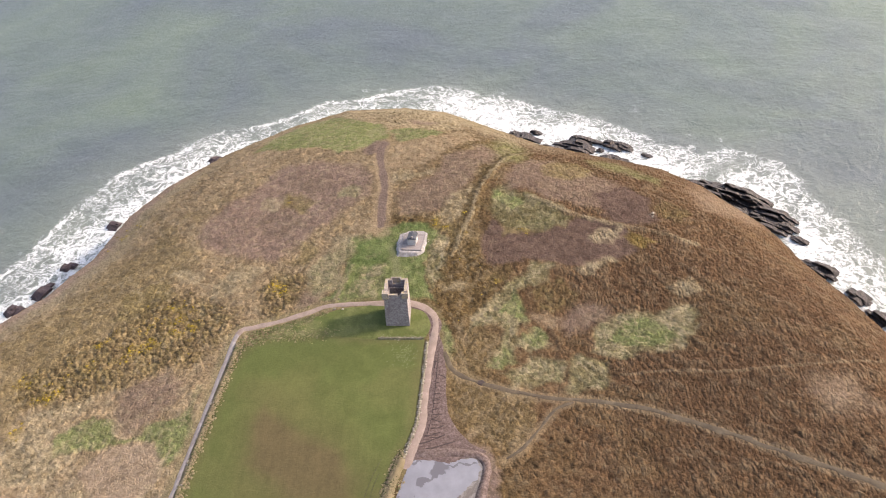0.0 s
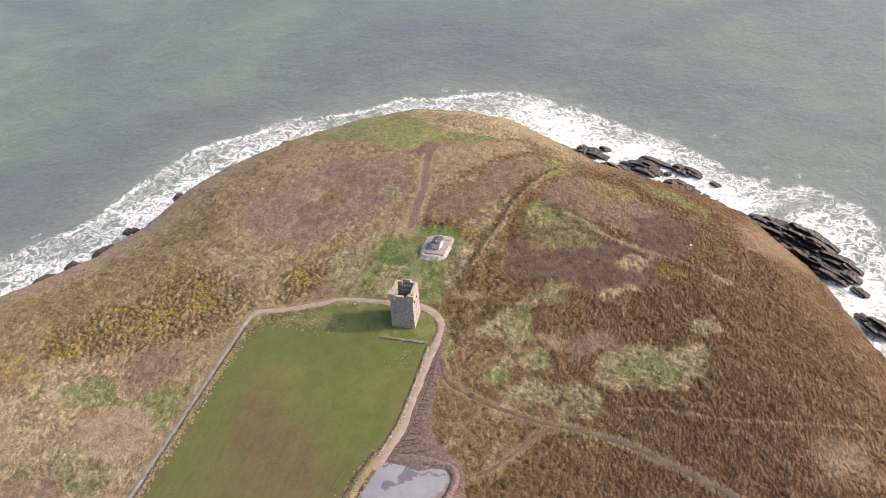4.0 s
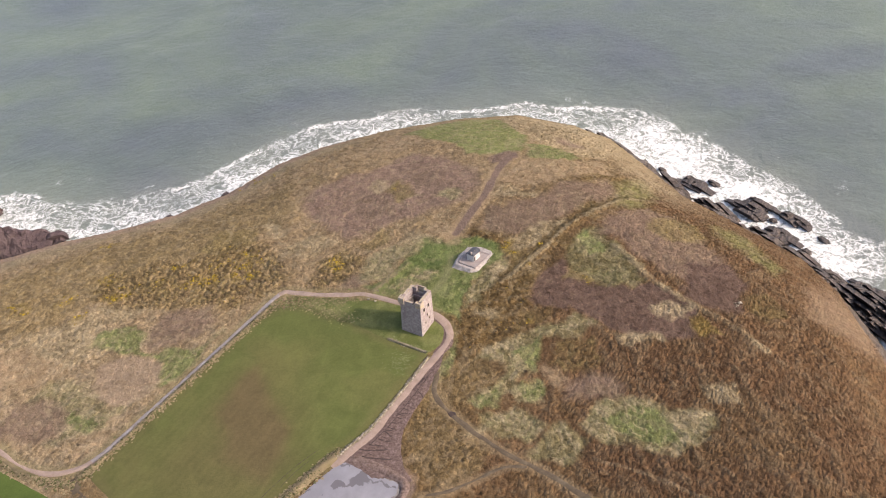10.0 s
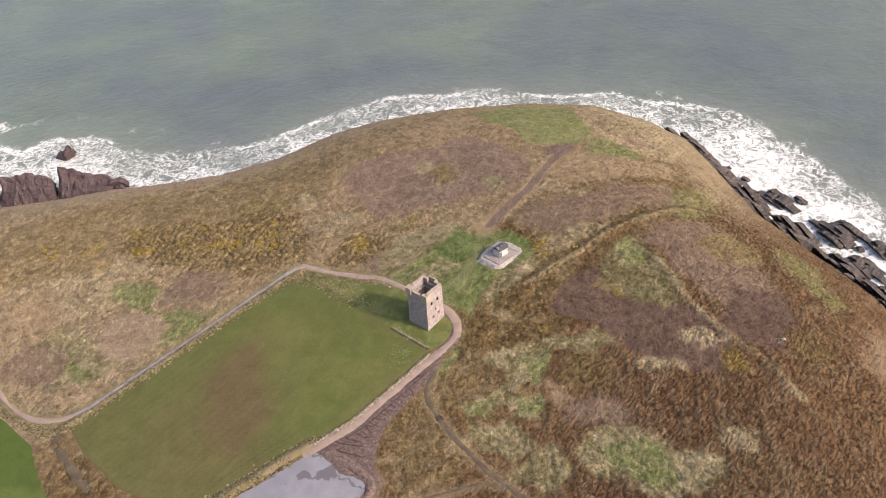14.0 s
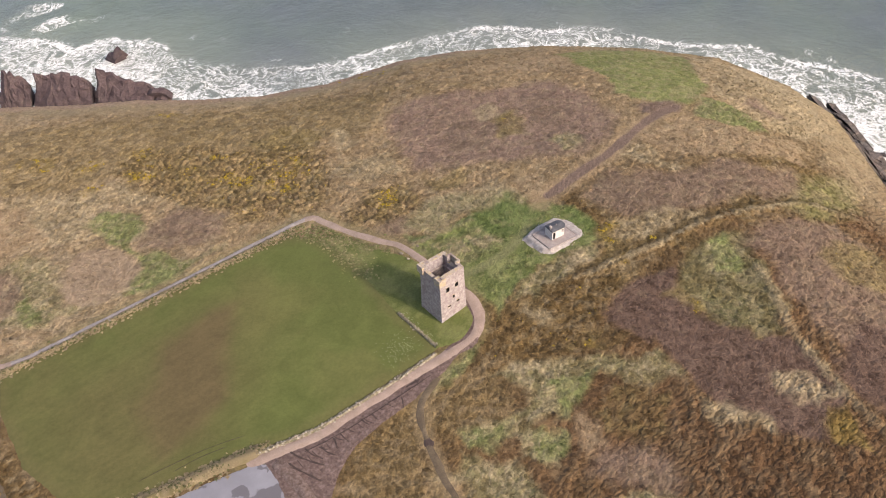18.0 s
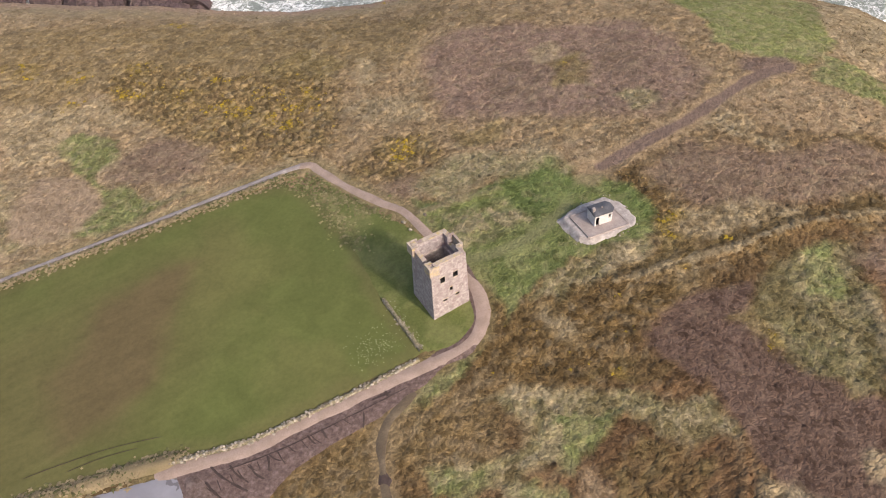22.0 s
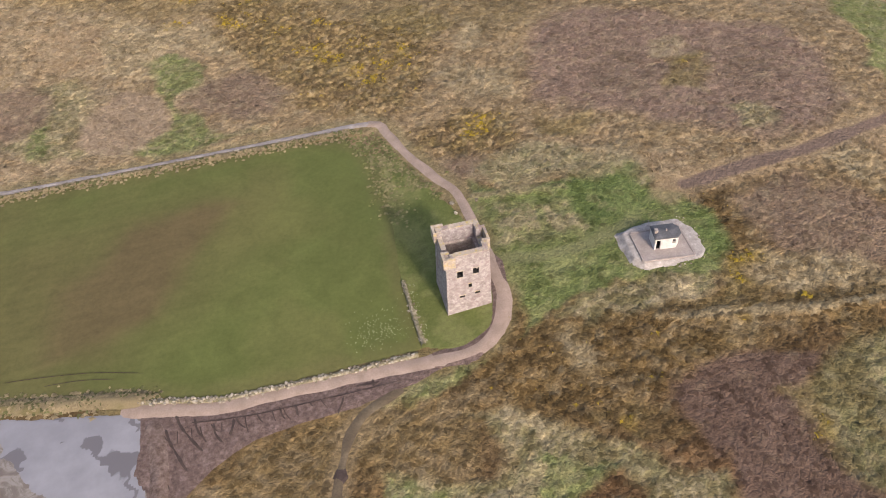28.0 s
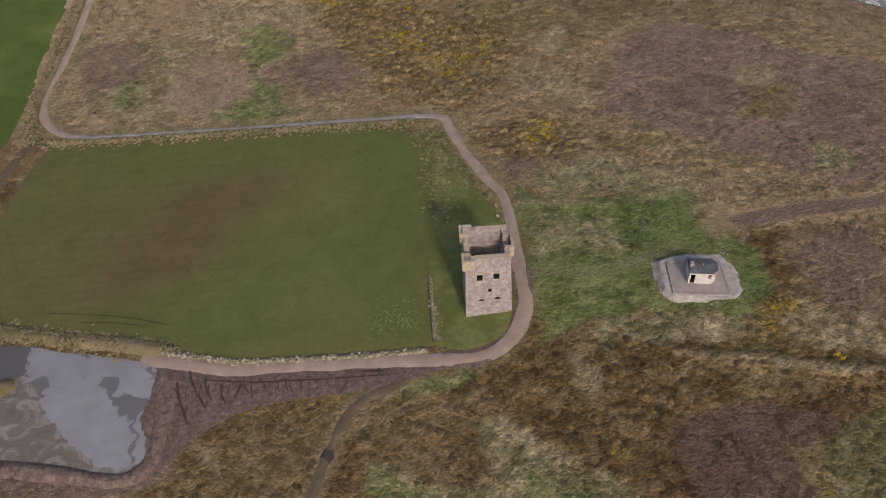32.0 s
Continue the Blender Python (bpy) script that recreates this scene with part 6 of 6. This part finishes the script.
EDGES = [curve([(-8.5, 38.5), (-6.8, 34), (-5.6, 27), (-5.8, 20), (-4.5, 17)], 0.4), curve([(-4, 37), (-3.2, 31), (-1, 25), (1.5, 20)], 0.4)]
vx, vy = along(EDGES, 9, 1.1, rng)
vc = np.where(rng.uniform(0, 1, (len(vx), 1)) < 0.4, np.array((0.235, 0.200, 0.110)), np.array((0.145, 0.148, 0.062))) * rng.uniform(0.75, 1.2, (len(vx), 1))
ok = (np.abs(vx) > 3.1) | (np.abs(vy) > 3.1)
vx, vy, vc = vx[ok], vy[ok], vc[ok]
far = line_dist(vx, vy, FOOTPATH) > 1.35
vx, vy, vc = vx[far], vy[far], vc[far]
vr = rng.uniform(0.2, 0.42, len(vx))
cushions("verge_grass", vx, vy, rng, vr, vr * 0.45, vc, "rough grass tufts along the field and path edges", "grass", lift=0.03)


# ---- dry stone walls ----
def stone_mesh(seed):
    bm = bmesh.new()
    bmesh.ops.create_icosphere(bm, subdivisions=1, radius=0.5)
    for v in bm.verts:
        v.co *= 1 + 0.35 * noise.noise(v.co * 2.3 + Vector((seed * 5.1, 0, 0)))
        v.co = Vector([max(-0.36, min(0.36, c)) for c in v.co])
    me = bpy.data.meshes.new("stone")
    bm.to_mesh(me)
    bm.free()
    me.materials.append(M_STONE)
    return me


STONES = [stone_mesh(s) for s in range(7)]


def stones(parent, pts, count, width, height, size, seed):
    """Single stones piled along a line."""
    rng = random.Random(seed)
    for _ in range(count):
        i = rng.randrange(len(pts) - 1)
        f = rng.random()
        ax, ay = pts[i]
        bx_, by_ = pts[i + 1]
        ln = math.hypot(bx_ - ax, by_ - ay) or 1
        off = rng.uniform(-1, 1)
        x = ax + (bx_ - ax) * f - (by_ - ay) / ln * off * width / 2
        y = ay + (by_ - ay) * f + (bx_ - ax) / ln * off * width / 2
        s = size * rng.uniform(0.5, 1.0) ** 2 * 2.0
        z = ground_z(x, y) + height * (1 - off * off) * rng.uniform(0.5, 1.0) + s * 0.1
        ob = new("stone", STONES[rng.randrange(7)])
        ob.parent = parent
        ob.matrix_basis = pose(x, y, z, rng.uniform(-20, 20), rng.uniform(-20, 20), rng.uniform(0, 360)) @ Matrix.Diagonal((s * 1.3, s, s * 0.75, 1))


def wall_core(parent, pts, width, height):
    p = np.array(curve(pts, 0.4))
    t = np.gradient(p, axis=0)
    t /= np.linalg.norm(t, axis=1)[:, None]
    prof = np.array([(-1, -0.1), (-0.85, 0.75), (-0.3, 1.0), (0.3, 1.0), (0.85, 0.75), (1, -0.1)])
    x = p[:, 0:1] - t[:, 1:2] * prof[:, 0] * width / 2
    y = p[:, 1:2] + t[:, 0:1] * prof[:, 0] * width / 2
    z = land(p[:, 0], p[:, 1])[:, None] + prof[:, 1] * height * (0.45 + 1.1 * fbm(p[:, 0], p[:, 1], 1.4, 120, 3))[:, None]
    ob = new("rubble_core", mesh_np("rubble_core", np.stack([x, y, z], -1).reshape(-1, 3), grid_faces(6, len(p)), M_MOSSY))
    ob.parent = parent


low_wall = thing("dry_stone_wall", (0, 0, 0), "low mossy dry stone wall stub beside the tower", "stone wall")
LOW = [(-7.3, 4.6), (-7.3, 0.0), (-7.2, -6.6)]
wall_core(low_wall, LOW, 0.62, 0.62)
stones(low_wall, curve(LOW, 0.6), 60, 0.6, 0.66, 0.20, 3)
stones(low_wall, curve([(-7.25, 0.6), (-7.2, -6.4)], 0.6), 40, 1.2, 0.25, 0.2, 9)
south_rubble = thing("dry_stone_wall", (0, 0, 0), "tumbled pale rubble wall along the gravel path", "stone wall")
SOUTH = [(-43.5, -3.9), (-38, -5.2), (-33, -6.4), (-24, -6.9), (-16, -7.3), (-8.2, -7.6)]
wall_core(south_rubble, SOUTH, 0.7, 0.3)
stones(south_rubble, curve(SOUTH, 0.8), 300, 0.95, 0.42, 0.29, 4)
north_rubble = thing("dry_stone_wall", (0, 0, 0), "broken line of pale stones along the field's grass bank", "stone wall")
stones(north_rubble, curve([(-70, 44.9), (-49, 43.6), (-30, 42.0), (-17, 40.8), (-9, 39.9)], 0.8), 190, 1.0, 0.35, 0.34, 5)
for x, y, size in ((2.9, 16.9, 0.75), (6.5, 16.2, 0.7), (2.9, 14.7, 0.6), (4.4, -14.6, 0.4)):
    boulder = new("boulder", STONES[int(size * 10) % 7])
    boulder.matrix_basis = pose(x, y, ground_z(x, y) + size * 0.2, 5, -4, x * 40) @ Matrix.Diagonal((size * 1.4, size, size * 0.8, 1))
    tagged(boulder, "single pale boulder set in grass beside the footpath", "stone", "boulders beside the footpath")
heap = thing("stone_heap", (0, 0, 0), "small heap of pale stones lying in the heath", "stones")
stones(heap, [(40.2, -69.4), (41.8, -70.8)], 16, 1.6, 0.3, 0.4, 6)
stones(gravel_apron, curve(APRON + APRON[:1], 0.6), 80, 0.9, 0.08, 0.14, 7)
